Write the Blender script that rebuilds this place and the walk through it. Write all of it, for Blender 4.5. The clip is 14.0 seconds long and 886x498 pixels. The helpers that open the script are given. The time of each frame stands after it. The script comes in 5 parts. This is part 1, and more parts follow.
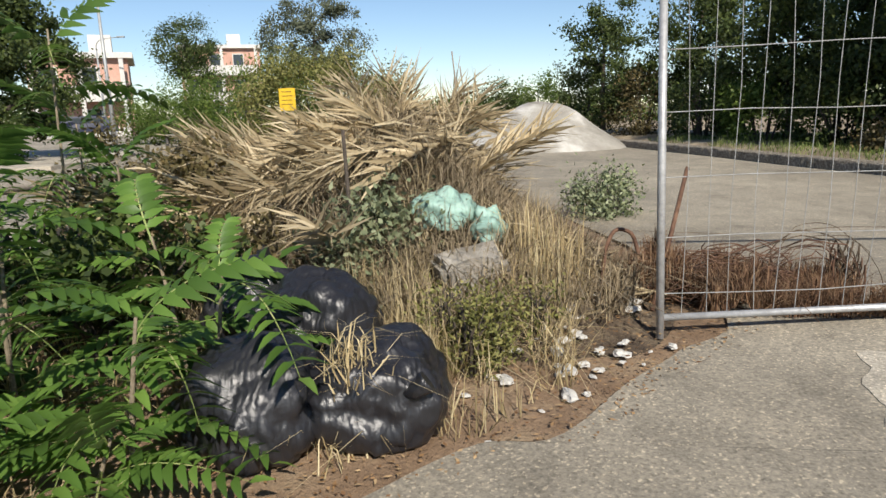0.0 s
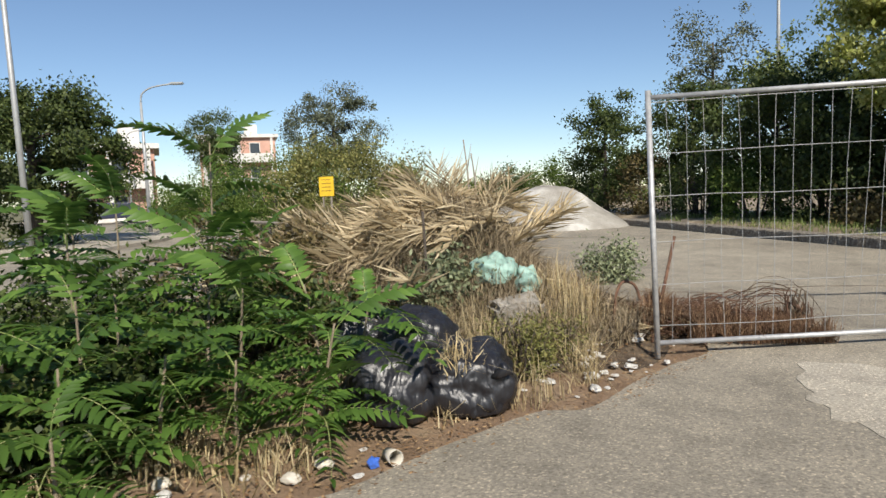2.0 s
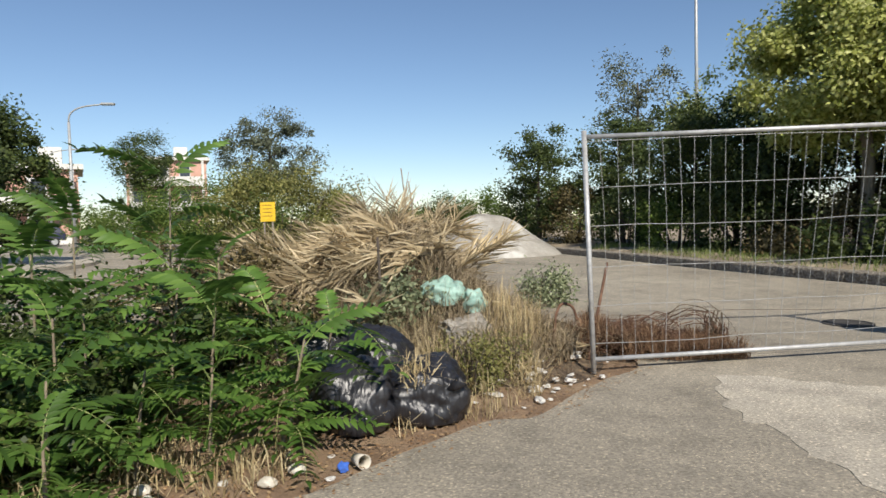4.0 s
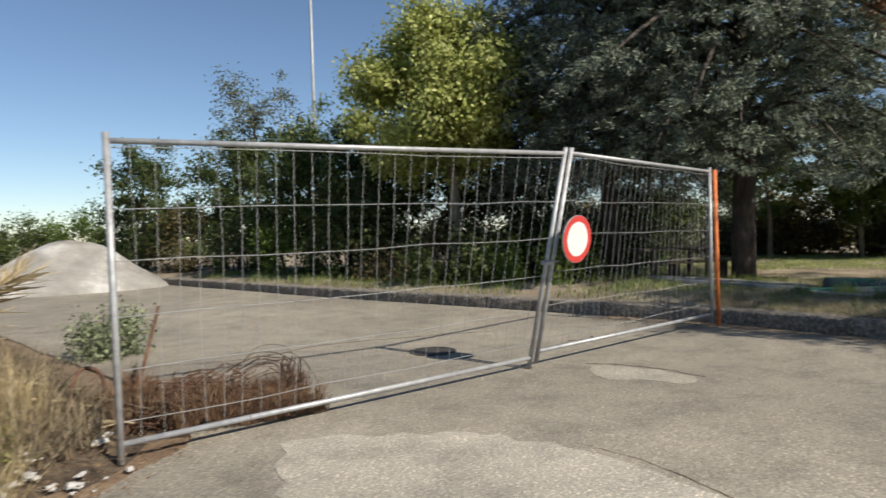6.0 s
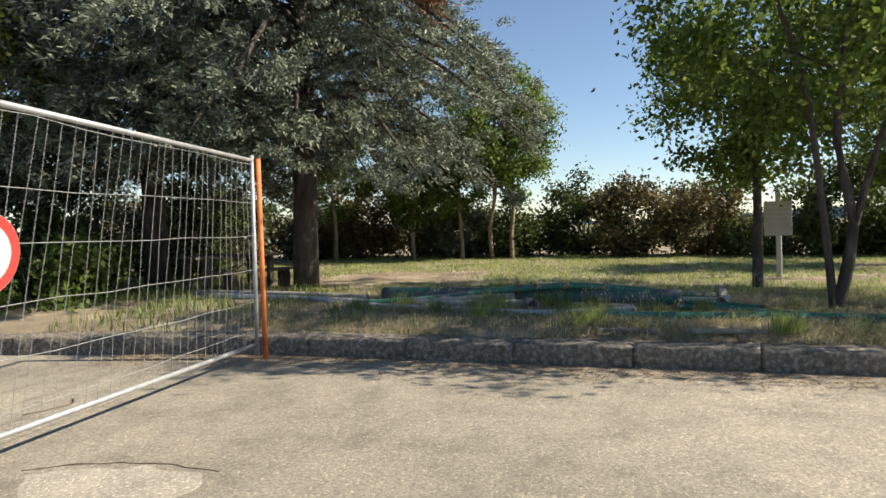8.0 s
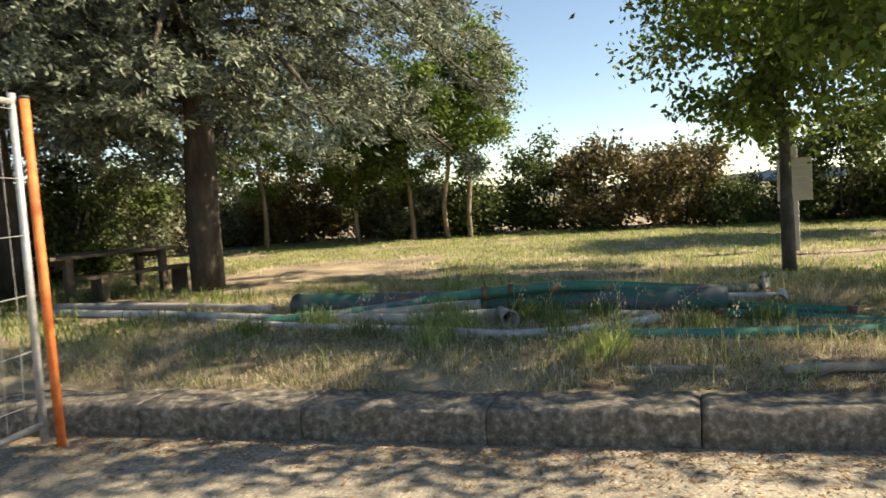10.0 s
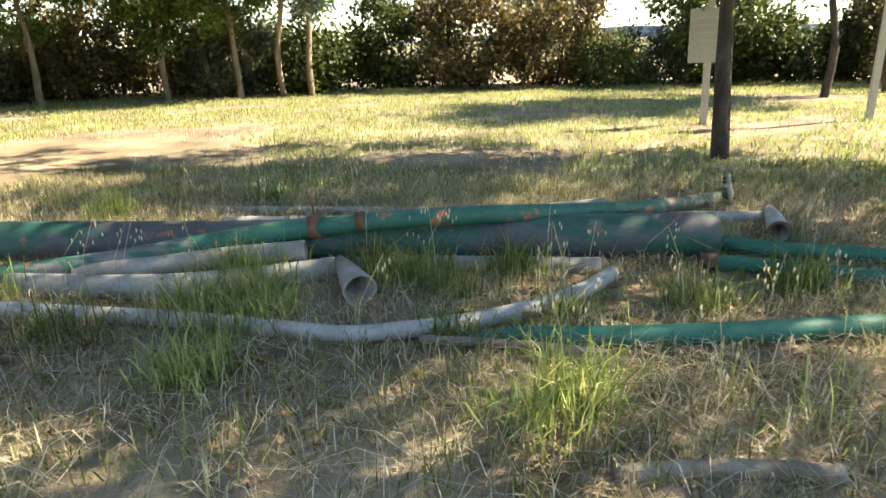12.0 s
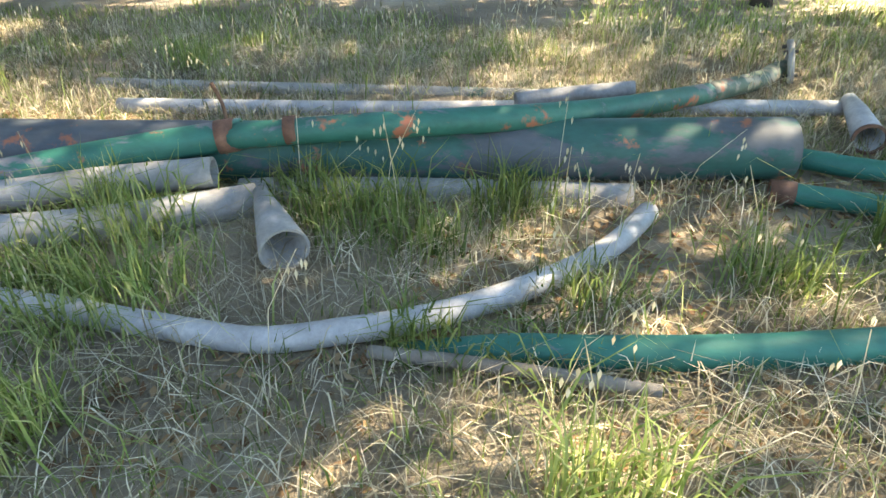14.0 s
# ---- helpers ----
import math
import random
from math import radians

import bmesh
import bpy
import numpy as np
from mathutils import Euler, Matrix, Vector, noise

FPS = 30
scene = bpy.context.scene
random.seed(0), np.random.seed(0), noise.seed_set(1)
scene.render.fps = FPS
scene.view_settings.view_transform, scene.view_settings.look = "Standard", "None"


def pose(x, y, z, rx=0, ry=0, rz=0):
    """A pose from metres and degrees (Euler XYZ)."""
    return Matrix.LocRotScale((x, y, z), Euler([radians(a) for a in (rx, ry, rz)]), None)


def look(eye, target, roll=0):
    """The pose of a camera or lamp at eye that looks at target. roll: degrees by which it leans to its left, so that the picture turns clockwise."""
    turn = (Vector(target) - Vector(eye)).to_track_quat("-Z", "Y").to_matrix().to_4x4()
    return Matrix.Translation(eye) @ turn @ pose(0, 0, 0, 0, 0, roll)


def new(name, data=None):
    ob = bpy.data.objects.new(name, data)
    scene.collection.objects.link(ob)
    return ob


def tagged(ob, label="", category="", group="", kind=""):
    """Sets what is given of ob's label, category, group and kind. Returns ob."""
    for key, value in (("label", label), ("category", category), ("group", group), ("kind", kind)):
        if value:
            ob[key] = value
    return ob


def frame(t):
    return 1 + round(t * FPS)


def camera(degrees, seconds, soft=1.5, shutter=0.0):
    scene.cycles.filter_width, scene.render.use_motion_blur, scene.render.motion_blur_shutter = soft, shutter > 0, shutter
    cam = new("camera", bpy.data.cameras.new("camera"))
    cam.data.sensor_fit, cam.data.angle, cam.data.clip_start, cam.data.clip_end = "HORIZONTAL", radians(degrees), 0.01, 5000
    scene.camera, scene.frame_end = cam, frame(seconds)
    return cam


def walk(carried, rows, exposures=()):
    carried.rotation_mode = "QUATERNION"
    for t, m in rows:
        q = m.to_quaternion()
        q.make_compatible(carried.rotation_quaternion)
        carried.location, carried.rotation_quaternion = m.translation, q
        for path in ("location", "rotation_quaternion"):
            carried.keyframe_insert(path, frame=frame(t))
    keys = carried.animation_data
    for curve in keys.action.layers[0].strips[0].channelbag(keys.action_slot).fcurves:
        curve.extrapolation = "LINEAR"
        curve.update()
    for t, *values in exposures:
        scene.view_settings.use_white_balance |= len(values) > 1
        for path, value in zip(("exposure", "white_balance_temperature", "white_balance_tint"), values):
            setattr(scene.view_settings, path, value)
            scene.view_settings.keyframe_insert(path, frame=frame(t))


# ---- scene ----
cam = camera(68.0, 14.0, shutter=0.2)
PATH = [
    (0, (1.202, -1.168, 1.205), (0.977, 0.775, 0.79), -1.7),
    (0.5, (1.25, -1.545, 1.21), (0.985, 0.405, 0.851), -1.9),
    (1, (1.156, -1.953, 1.209), (0.907, 0.003, 0.874), -2.1),
    (1.5, (1.084, -2.284, 1.243), (0.89, -0.305, 1.027), -1.5),
    (2, (0.991, -2.583, 1.25), (0.753, -0.605, 1.079), -2.3),
    (2.2, (0.927, -2.688, 1.241), (0.68, -0.709, 1.093), -2.5),
    (4.3, (0.864, -2.937, 1.256), (0.955, -0.941, 1.188), -0.9),
    (4.5, (0.943, -2.844, 1.247), (1.21, -0.862, 1.236), -1.4),
    (5, (1.131, -2.61, 1.25), (1.592, -0.664, 1.201), -1.4),
    (5.5, (1.328, -2.278, 1.281), (2.013, -0.4, 1.22), -1.1),
    (6, (1.69, -1.962, 1.273), (2.693, -0.233, 1.224), -1.6),
    (6.5, (2.072, -1.699, 1.283), (3.462, -0.261, 1.24), -1.7),
    (7, (2.537, -1.353, 1.311), (4.23, -0.289, 1.272), -1.2),
    (7.5, (3.086, -1.072, 1.28), (4.9, -0.23, 1.235), -1.5),
    (7.7, (3.321, -0.981, 1.279), (5.137, -0.146, 1.214), -1.3),
    (9.8, (5.935, -0.07, 1.273), (7.773, 0.71, 1.149), -3.6),
    (10, (6.167, 0.035, 1.291), (8.03, 0.747, 1.138), -3.3),
    (10.5, (6.817, 0.28, 1.326), (8.725, 0.852, 1.153), -3.8),
    (11, (7.461, 0.425, 1.344), (9.422, 0.787, 1.202), -3.0),
    (11.5, (8.06, 0.57, 1.307), (9.998, 0.834, 0.888), -1.5),
    (12, (8.578, 0.655, 1.299), (10.464, 0.935, 0.695), -1.6),
    (12.5, (8.974, 0.691, 1.283), (10.776, 0.984, 0.467), -1.4),
    (13, (9.335, 0.77, 1.265), (11.056, 0.967, 0.265), -0.3),
    (13.5, (9.479, 0.746, 1.294), (11.158, 0.962, 0.229), -1.6),
    (14, (9.543, 0.737, 1.307), (11.221, 0.948, 0.241), -0.7),
]
walk(cam, [(t, look(eye, target, roll)) for t, eye, target, roll in PATH],
     [(0.0, 0.45, 6500, 10), (2.2, 0.42, 6500, 10), (5.0, 0.38, 6500, 10), (6.2, 0.32, 6550, 10), (7.0, 0.5, 6700, 10), (7.5, 0.72, 6800, 10), (10.0, 1.34, 8100, 9), (11.0, 1.76, 8400, 9), (12.5, 2.45, 8100, 9), (14.0, 2.98, 7900, 10)])

# ---- light ----
SUN_AZ, SUN_EL = radians(158), radians(39)
world = bpy.data.worlds.new("sky_world")
scene.world = world
world.use_nodes = True
wn = world.node_tree
sky = wn.nodes.new("ShaderNodeTexSky")
sky.sky_type, sky.sun_disc = "NISHITA", False
sky.sun_elevation, sky.sun_rotation = SUN_EL, SUN_AZ
sky.altitude = 900
sky.air_density, sky.dust_density, sky.ozone_density = 1.0, 0.0, 3.0
wn.links.new(sky.outputs["Color"], wn.nodes["Background"].inputs["Color"])
wn.nodes["Background"].inputs["Strength"].default_value = 0.085
sun = new("sun", bpy.data.lights.new("sun", "SUN"))
sun.data.energy, sun.data.angle, sun.data.color = 5.0, radians(0.6), (1.0, 0.93, 0.82)
sun_to = Vector((math.sin(SUN_AZ) * math.cos(SUN_EL), math.cos(SUN_AZ) * math.cos(SUN_EL), math.sin(SUN_EL)))
sun.matrix_world = look(sun_to * 50, (0, 0, 0))

# ---- materials ----


def nodes_of(name):
    m = bpy.data.materials.new(name)
    m.use_nodes = True
    t = m.node_tree
    return m, t, t.nodes["Principled BSDF"]


def ramp_of(t, src, stops):
    r = t.nodes.new("ShaderNodeValToRGB")
    while len(r.color_ramp.elements) < len(stops):
        r.color_ramp.elements.new(0.5)
    for e, (p, c) in zip(r.color_ramp.elements, stops):
        e.position, e.color = p, (*c, 1)
    t.links.new(src, r.inputs["Fac"])
    return r.outputs["Color"]


def noise_of(t, scale, detail=6, rough=0.6, vec=None, distortion=0.0):
    n = t.nodes.new("ShaderNodeTexNoise")
    n.inputs["Scale"].default_value, n.inputs["Detail"].default_value = scale, detail
    n.inputs["Roughness"].default_value, n.inputs["Distortion"].default_value = rough, distortion
    if vec is not None:
        t.links.new(vec, n.inputs["Vector"])
    return n.outputs["Fac"]


def mix_of(t, a, b, fac, mode="MIX"):
    m = t.nodes.new("ShaderNodeMix")
    m.data_type, m.blend_type = "RGBA", mode
    for s, v in (("A", a), ("B", b)):
        sock = [i for i in m.inputs if i.name == s and i.type == "RGBA"][0]
        if isinstance(v, tuple):
            sock.default_value = (*v, 1)
        else:
            t.links.new(v, sock)
    if isinstance(fac, float):
        m.inputs[0].default_value = fac
    else:
        t.links.new(fac, m.inputs[0])
    return [o for o in m.outputs if o.type == "RGBA"][0]


def place_of(t, kind="Object", stretch=None):
    c = t.nodes.new("ShaderNodeTexCoord")
    if kind == "World":
        out = t.nodes.new("ShaderNodeNewGeometry").outputs["Position"]
    else:
        out = c.outputs[kind]
    if stretch:
        mp = t.nodes.new("ShaderNodeMapping")
        mp.inputs["Scale"].default_value = stretch
        t.links.new(out, mp.inputs["Vector"])
        out = mp.outputs["Vector"]
    return out


def bump_of(t, bsdf, height, strength, dist=0.01):
    b = t.nodes.new("ShaderNodeBump")
    b.inputs["Strength"].default_value, b.inputs["Distance"].default_value = strength, dist
    t.links.new(height, b.inputs["Height"])
    t.links.new(b.outputs["Normal"], bsdf.inputs["Normal"])


def surface(name, c1, c2, c3, scale=6.0, fine=60.0, rough=0.85, bump=0.4, dist=0.01, metal=0.0, kind="Object", stretch=None):
    """Two scales of colour variation with relief."""
    m, t, b = nodes_of(name)
    v = place_of(t, kind, stretch)
    big, small = noise_of(t, scale, 5, 0.6, v), noise_of(t, fine, 4, 0.7, v)
    base = ramp_of(t, big, ((0.3, c1), (0.52, c2), (0.72, c3)))
    col = mix_of(t, base, ramp_of(t, small, ((0.3, (0.55, 0.55, 0.55)), (0.7, (1.0, 1.0, 1.0)))), 0.6, "MULTIPLY")
    t.links.new(col, b.inputs["Base Color"])
    b.inputs["Roughness"].default_value, b.inputs["Metallic"].default_value = rough, metal
    bump_of(t, b, small, bump, dist)
    return m


def foliage(name, c1, c2, c3, through_light=0.35, rough=0.55):
    """Leaves or blades: colour varies from piece to piece; some light passes through."""
    m, t, b = nodes_of(name)
    g = t.nodes.new("ShaderNodeNewGeometry")
    col = ramp_of(t, g.outputs["Random Per Island"], ((0.0, c1), (0.5, c2), (1.0, c3)))
    patch = ramp_of(t, noise_of(t, 1.1, 3, 0.5, g.outputs["Position"]), ((0.3, (0.7, 0.7, 0.65)), (0.7, (1.15, 1.12, 1.0))))
    col = mix_of(t, col, patch, 1.0, "MULTIPLY")
    t.links.new(col, b.inputs["Base Color"])
    b.inputs["Roughness"].default_value = rough
    b.inputs["Specular IOR Level"].default_value = 0.35
    tr = t.nodes.new("ShaderNodeBsdfTranslucent")
    t.links.new(mix_of(t, col, (1.0, 0.95, 0.45), 0.25, "MULTIPLY"), tr.inputs["Color"])
    mx = t.nodes.new("ShaderNodeMixShader")
    mx.inputs[0].default_value = through_light
    t.links.new(b.outputs[0], mx.inputs[1])
    t.links.new(tr.outputs[0], mx.inputs[2])
    t.links.new(mx.outputs[0], t.nodes["Material Output"].inputs["Surface"])
    return m


def asphalt_material(name, c1, c2, c3):
    """Old asphalt: broad stains, middling wear and a speckle of light and dark grit."""
    m, t, b = nodes_of(name)
    v = place_of(t, "World")
    big, mid, grain = noise_of(t, 0.35, 5, 0.55, v, 0.4), noise_of(t, 2.2, 6, 0.65, v), noise_of(t, 55, 4, 0.75, v)
    grit = t.nodes.new("ShaderNodeTexVoronoi")
    grit.inputs["Scale"].default_value = 105
    t.links.new(v, grit.inputs["Vector"])
    col = ramp_of(t, big, ((0.3, c1), (0.5, c2), (0.7, c3)))
    col = mix_of(t, col, ramp_of(t, mid, ((0.3, (0.66, 0.65, 0.63)), (0.5, (0.96, 0.95, 0.93)), (0.68, (1.12, 1.1, 1.06)))), 0.9, "MULTIPLY")
    col = mix_of(t, col, ramp_of(t, grain, ((0.33, (0.5, 0.49, 0.48)), (0.5, (1.0, 1.0, 1.0)), (0.66, (1.45, 1.42, 1.36)))), 0.8, "MULTIPLY")
    stone = ramp_of(t, grit.outputs["Color"], ((0.0, (0.5, 0.49, 0.48)), (0.25, (0.95, 0.94, 0.92)), (0.78, (1.0, 0.99, 0.97)), (0.86, (2.1, 2.0, 1.85))))
    col = mix_of(t, col, stone, 0.65, "MULTIPLY")
    t.links.new(col, b.inputs["Base Color"])
    b.inputs["Roughness"].default_value = 0.9
    bump_of(t, b, grain, 0.5, 0.008)
    return m


ASPHALT = asphalt_material("worn_asphalt", (0.21, 0.19, 0.155), (0.27, 0.245, 0.2), (0.33, 0.3, 0.245))
PATCH = asphalt_material("pale_worn_patch", (0.3, 0.275, 0.23), (0.39, 0.36, 0.305), (0.46, 0.425, 0.365))
DIRT = surface("litter_strewn_earth", (0.17, 0.105, 0.06), (0.27, 0.18, 0.11), (0.36, 0.27, 0.17), 3.0, 55, 0.95, 0.8, 0.02, kind="World")
LAWN = surface("dry_lawn_soil", (0.17, 0.13, 0.085), (0.32, 0.255, 0.17), (0.54, 0.45, 0.32), 1.3, 38, 0.95, 0.8, 0.03, kind="World")
LAND = surface("far_scrub_land", (0.1, 0.11, 0.05), (0.17, 0.16, 0.08), (0.24, 0.2, 0.11), 0.25, 4, 0.95, 0.5, 0.05, kind="World")
STONE = surface("weathered_kerb_stone", (0.1, 0.085, 0.066), (0.25, 0.215, 0.17), (0.52, 0.485, 0.42), 24.0, 110, 0.92, 0.9, 0.02, kind="World")
CONCRETE = surface("broken_concrete", (0.26, 0.23, 0.19), (0.38, 0.35, 0.3), (0.47, 0.44, 0.39), 7.0, 70, 0.92, 0.9, 0.015)
GRAVEL = surface("pale_gravel", (0.22, 0.2, 0.17), (0.38, 0.36, 0.32), (0.72, 0.7, 0.66), 0.9, 30, 0.95, 0.8, 0.03, kind="World")
ZINC = surface("galvanised_steel", (0.34, 0.34, 0.34), (0.45, 0.45, 0.45), (0.54, 0.54, 0.53), 14, 90, 0.5, 0.1, 0.002, 0.35)
WIRE = surface("galvanised_wire", (0.3, 0.3, 0.29), (0.38, 0.38, 0.37), (0.46, 0.46, 0.45), 14, 90, 0.6, 0.1, 0.002, 0.3)
RUST = surface("rusty_iron", (0.07, 0.034, 0.021), (0.14, 0.073, 0.044), (0.22, 0.128, 0.08), 12, 80, 0.9, 0.5, 0.004)
ORANGE = surface("faded_orange_paint", (0.58, 0.13, 0.03), (0.76, 0.2, 0.05), (0.84, 0.3, 0.1), 9, 60, 0.65, 0.2, 0.002)
BARK = surface("rough_bark", (0.05, 0.038, 0.03), (0.1, 0.08, 0.063), (0.17, 0.14, 0.115), 9, 50, 0.95, 1.0, 0.03, stretch=(1, 1, 0.3))
PALE_BARK = surface("pale_bark", (0.16, 0.13, 0.09), (0.27, 0.22, 0.15), (0.37, 0.31, 0.22), 7, 50, 0.95, 0.8, 0.02, stretch=(1, 1, 0.3))
DRY_WOOD = surface("grey_dry_wood", (0.18, 0.15, 0.12), (0.3, 0.26, 0.21), (0.42, 0.38, 0.32), 6, 60, 0.9, 0.6, 0.008, stretch=(1, 1, 0.2))
BLACK_IRON = surface("dark_iron", (0.03, 0.03, 0.03), (0.06, 0.055, 0.05), (0.1, 0.09, 0.08), 10, 70, 0.7, 0.5, 0.004)

LEAF_DARK = foliage("dark_green_leaves", (0.03, 0.05, 0.016), (0.065, 0.095, 0.028), (0.12, 0.155, 0.045), 0.35)
LEAF_YELLOW = foliage("yellow_green_leaves", (0.23, 0.28, 0.06), (0.45, 0.49, 0.16), (0.64, 0.66, 0.3), 0.42)
LEAF_MID = foliage("fresh_green_leaves", (0.06, 0.11, 0.02), (0.13, 0.2, 0.045), (0.23, 0.3, 0.08), 0.5)
LEAF_GREY = foliage("grey_green_leaves", (0.06, 0.075, 0.05), (0.12, 0.14, 0.095), (0.2, 0.22, 0.16), 0.3)
LEAF_SAGE = foliage("pale_sage_leaves", (0.12, 0.15, 0.09), (0.22, 0.26, 0.16), (0.33, 0.37, 0.24), 0.3)
LEAF_BROWN = foliage("browning_shrub_leaves", (0.07, 0.06, 0.03), (0.13, 0.11, 0.05), (0.22, 0.17, 0.08), 0.3)
LEAF_OLIVE = foliage("olive_weed_leaves", (0.1, 0.11, 0.035), (0.19, 0.2, 0.065), (0.33, 0.31, 0.12), 0.3)
NEEDLES = foliage("blue_green_needles", (0.05, 0.066, 0.05), (0.16, 0.195, 0.155), (0.31, 0.355, 0.285), 0.2)
NEEDLES_DRY = foliage("dead_brown_needles", (0.16, 0.07, 0.03), (0.26, 0.12, 0.055), (0.33, 0.17, 0.09), 0.2)
AILANTHUS = foliage("tree_of_heaven_leaflets", (0.06, 0.12, 0.025), (0.1, 0.195, 0.04), (0.16, 0.27, 0.06), 0.4, 0.45)
STRAW = foliage("dry_straw", (0.3, 0.23, 0.13), (0.46, 0.37, 0.22), (0.63, 0.54, 0.37), 0.2, 0.7)
FROND = foliage("dry_palm_leaf", (0.27, 0.21, 0.13), (0.44, 0.36, 0.245), (0.62, 0.53, 0.39), 0.2, 0.65)
BRUSH = foliage("grey_brown_brush", (0.13, 0.1, 0.07), (0.25, 0.2, 0.14), (0.4, 0.33, 0.24), 0.1, 0.8)
GRASS = foliage("grass_blades", (0.08, 0.125, 0.03), (0.19, 0.255, 0.08), (0.36, 0.4, 0.17), 0.45)
GRASS_FRESH = foliage("fresh_grass_blades", (0.15, 0.23, 0.06), (0.32, 0.41, 0.145), (0.54, 0.58, 0.28), 0.45)
GRASS_DRY = foliage("dry_grass_blades", (0.2, 0.16, 0.1), (0.46, 0.39, 0.28), (0.84, 0.78, 0.64), 0.25, 0.7)
LITTER = foliage("dead_leaf_litter", (0.14, 0.07, 0.035), (0.27, 0.16, 0.08), (0.42, 0.3, 0.18), 0.05, 0.85)

# ---- mesh helpers ----


def arrays(name, verts, faces, mats, smooth=False, index=None):
    """One mesh from an (n, 3) array and an (m, 3 or 4) array of corners."""
    me = bpy.data.meshes.new(name)
    faces = np.asarray(faces)
    verts = np.asarray(verts, dtype=np.float32)
    k = faces.shape[1]
    me.vertices.add(len(verts))
    me.vertices.foreach_set("co", verts.ravel())
    me.loops.add(faces.size)
    me.loops.foreach_set("vertex_index", faces.ravel().astype(np.int32))
    me.polygons.add(len(faces))
    me.polygons.foreach_set("loop_start", np.arange(0, faces.size, k, dtype=np.int32))
    if smooth:
        me.polygons.foreach_set("use_smooth", np.ones(len(faces), dtype=bool))
    if index is not None:
        me.polygons.foreach_set("material_index", np.asarray(index, dtype=np.int32))
    me.update()
    for m in (mats if isinstance(mats, (list, tuple)) else (mats,)):
        me.materials.append(m)
    return me


def part(name, data, material=None, parent=None, label="", at=None):
    """Links a bmesh or a mesh as one object under a thing or a part."""
    if isinstance(data, bmesh.types.BMesh):
        me = bpy.data.meshes.new(name)
        data.to_mesh(me)
        data.free()
        me.materials.append(material)
        data = me
    ob = new(name, data)
    if at is not None:
        ob.matrix_basis = at
    ob.parent = parent
    if label:
        ob["label"] = label
    return ob


def thing(name, m, label, category, group="", kind=""):
    ob = new(name)
    ob.empty_display_size = 0.2
    ob.matrix_basis = m
    return tagged(ob, label, category, group, kind)


def tube(points, radii, sides=12, cap=True, hollow=0.0, bm=None, bend=0.0, seed=0):
    """A round bar along points; hollow > 0 gives it a wall of that thickness and open mouths."""
    bm = bm or bmesh.new()
    pts = [Vector(p) for p in points]
    if not isinstance(radii, (list, tuple)):
        radii = [radii] * len(pts)
    rng = random.Random(seed)
    up = Vector((0.13, 0.21, 0.97))
    rings, inner = [], []
    for i, p in enumerate(pts):
        d = (pts[min(i + 1, len(pts) - 1)] - pts[max(i - 1, 0)]).normalized()
        s = d.cross(up)
        if s.length < 0.1:
            s = d.cross(Vector((1, 0, 0)))
        s.normalize()
        u = s.cross(d)
        ring, inn = [], []
        for k in range(sides):
            a = 2 * math.pi * k / sides
            w = s * math.cos(a) + u * math.sin(a)
            r = radii[i] * (1 + bend * (rng.random() - 0.5))
            ring.append(bm.verts.new(p + w * r))
            if hollow:
                inn.append(bm.verts.new(p + w * (r - hollow)))
        rings.append(ring)
        inner.append(inn)
    for a, b in zip(rings, rings[1:]):
        for k in range(sides):
            f = bm.faces.new((a[k], a[(k + 1) % sides], b[(k + 1) % sides], b[k]))
            f.smooth = True
    if hollow:
        for a, b in zip(inner, inner[1:]):
            for k in range(sides):
                f = bm.faces.new((a[k], b[k], b[(k + 1) % sides], a[(k + 1) % sides]))
                f.smooth = True
        for o, n in ((rings[0], inner[0]), (rings[-1], inner[-1])):
            for k in range(sides):
                bm.faces.new((o[k], n[k], n[(k + 1) % sides], o[(k + 1) % sides]))
    elif cap:
        bm.faces.new(rings[0][::-1])
        bm.faces.new(rings[-1])
    bmesh.ops.recalc_face_normals(bm, faces=bm.faces[:])
    return bm


def box(x0, y0, z0, x1, y1, z1, bevel=0.0, bm=None):
    bm = bm or bmesh.new()
    r = bmesh.ops.create_cube(bm, size=1, matrix=Matrix.LocRotScale(((x0 + x1) / 2, (y0 + y1) / 2, (z0 + z1) / 2), None, (x1 - x0, y1 - y0, z1 - z0)))
    if bevel:
        es = list({e for v in r["verts"] for e in v.link_edges})
        bmesh.ops.bevel(bm, geom=es, offset=bevel, segments=2, affect="EDGES")
    return bm


def smoothed(points, steps=6):
    """A rounded path through the points."""
    p = [Vector(q) for q in points]
    out = []
    for i in range(len(p) - 1):
        a, b, c, d = p[max(i - 1, 0)], p[i], p[i + 1], p[min(i + 2, len(p) - 1)]
        for s in range(steps):
            t = s / steps
            out.append(0.5 * ((2 * b) + (c - a) * t + (2 * a - 5 * b + 4 * c - d) * t * t + (3 * b - a - 3 * c + d) * t ** 3))
    return out + [p[-1]]


def unit(v):
    return v / np.maximum(np.linalg.norm(v, axis=1, keepdims=True), 1e-9)


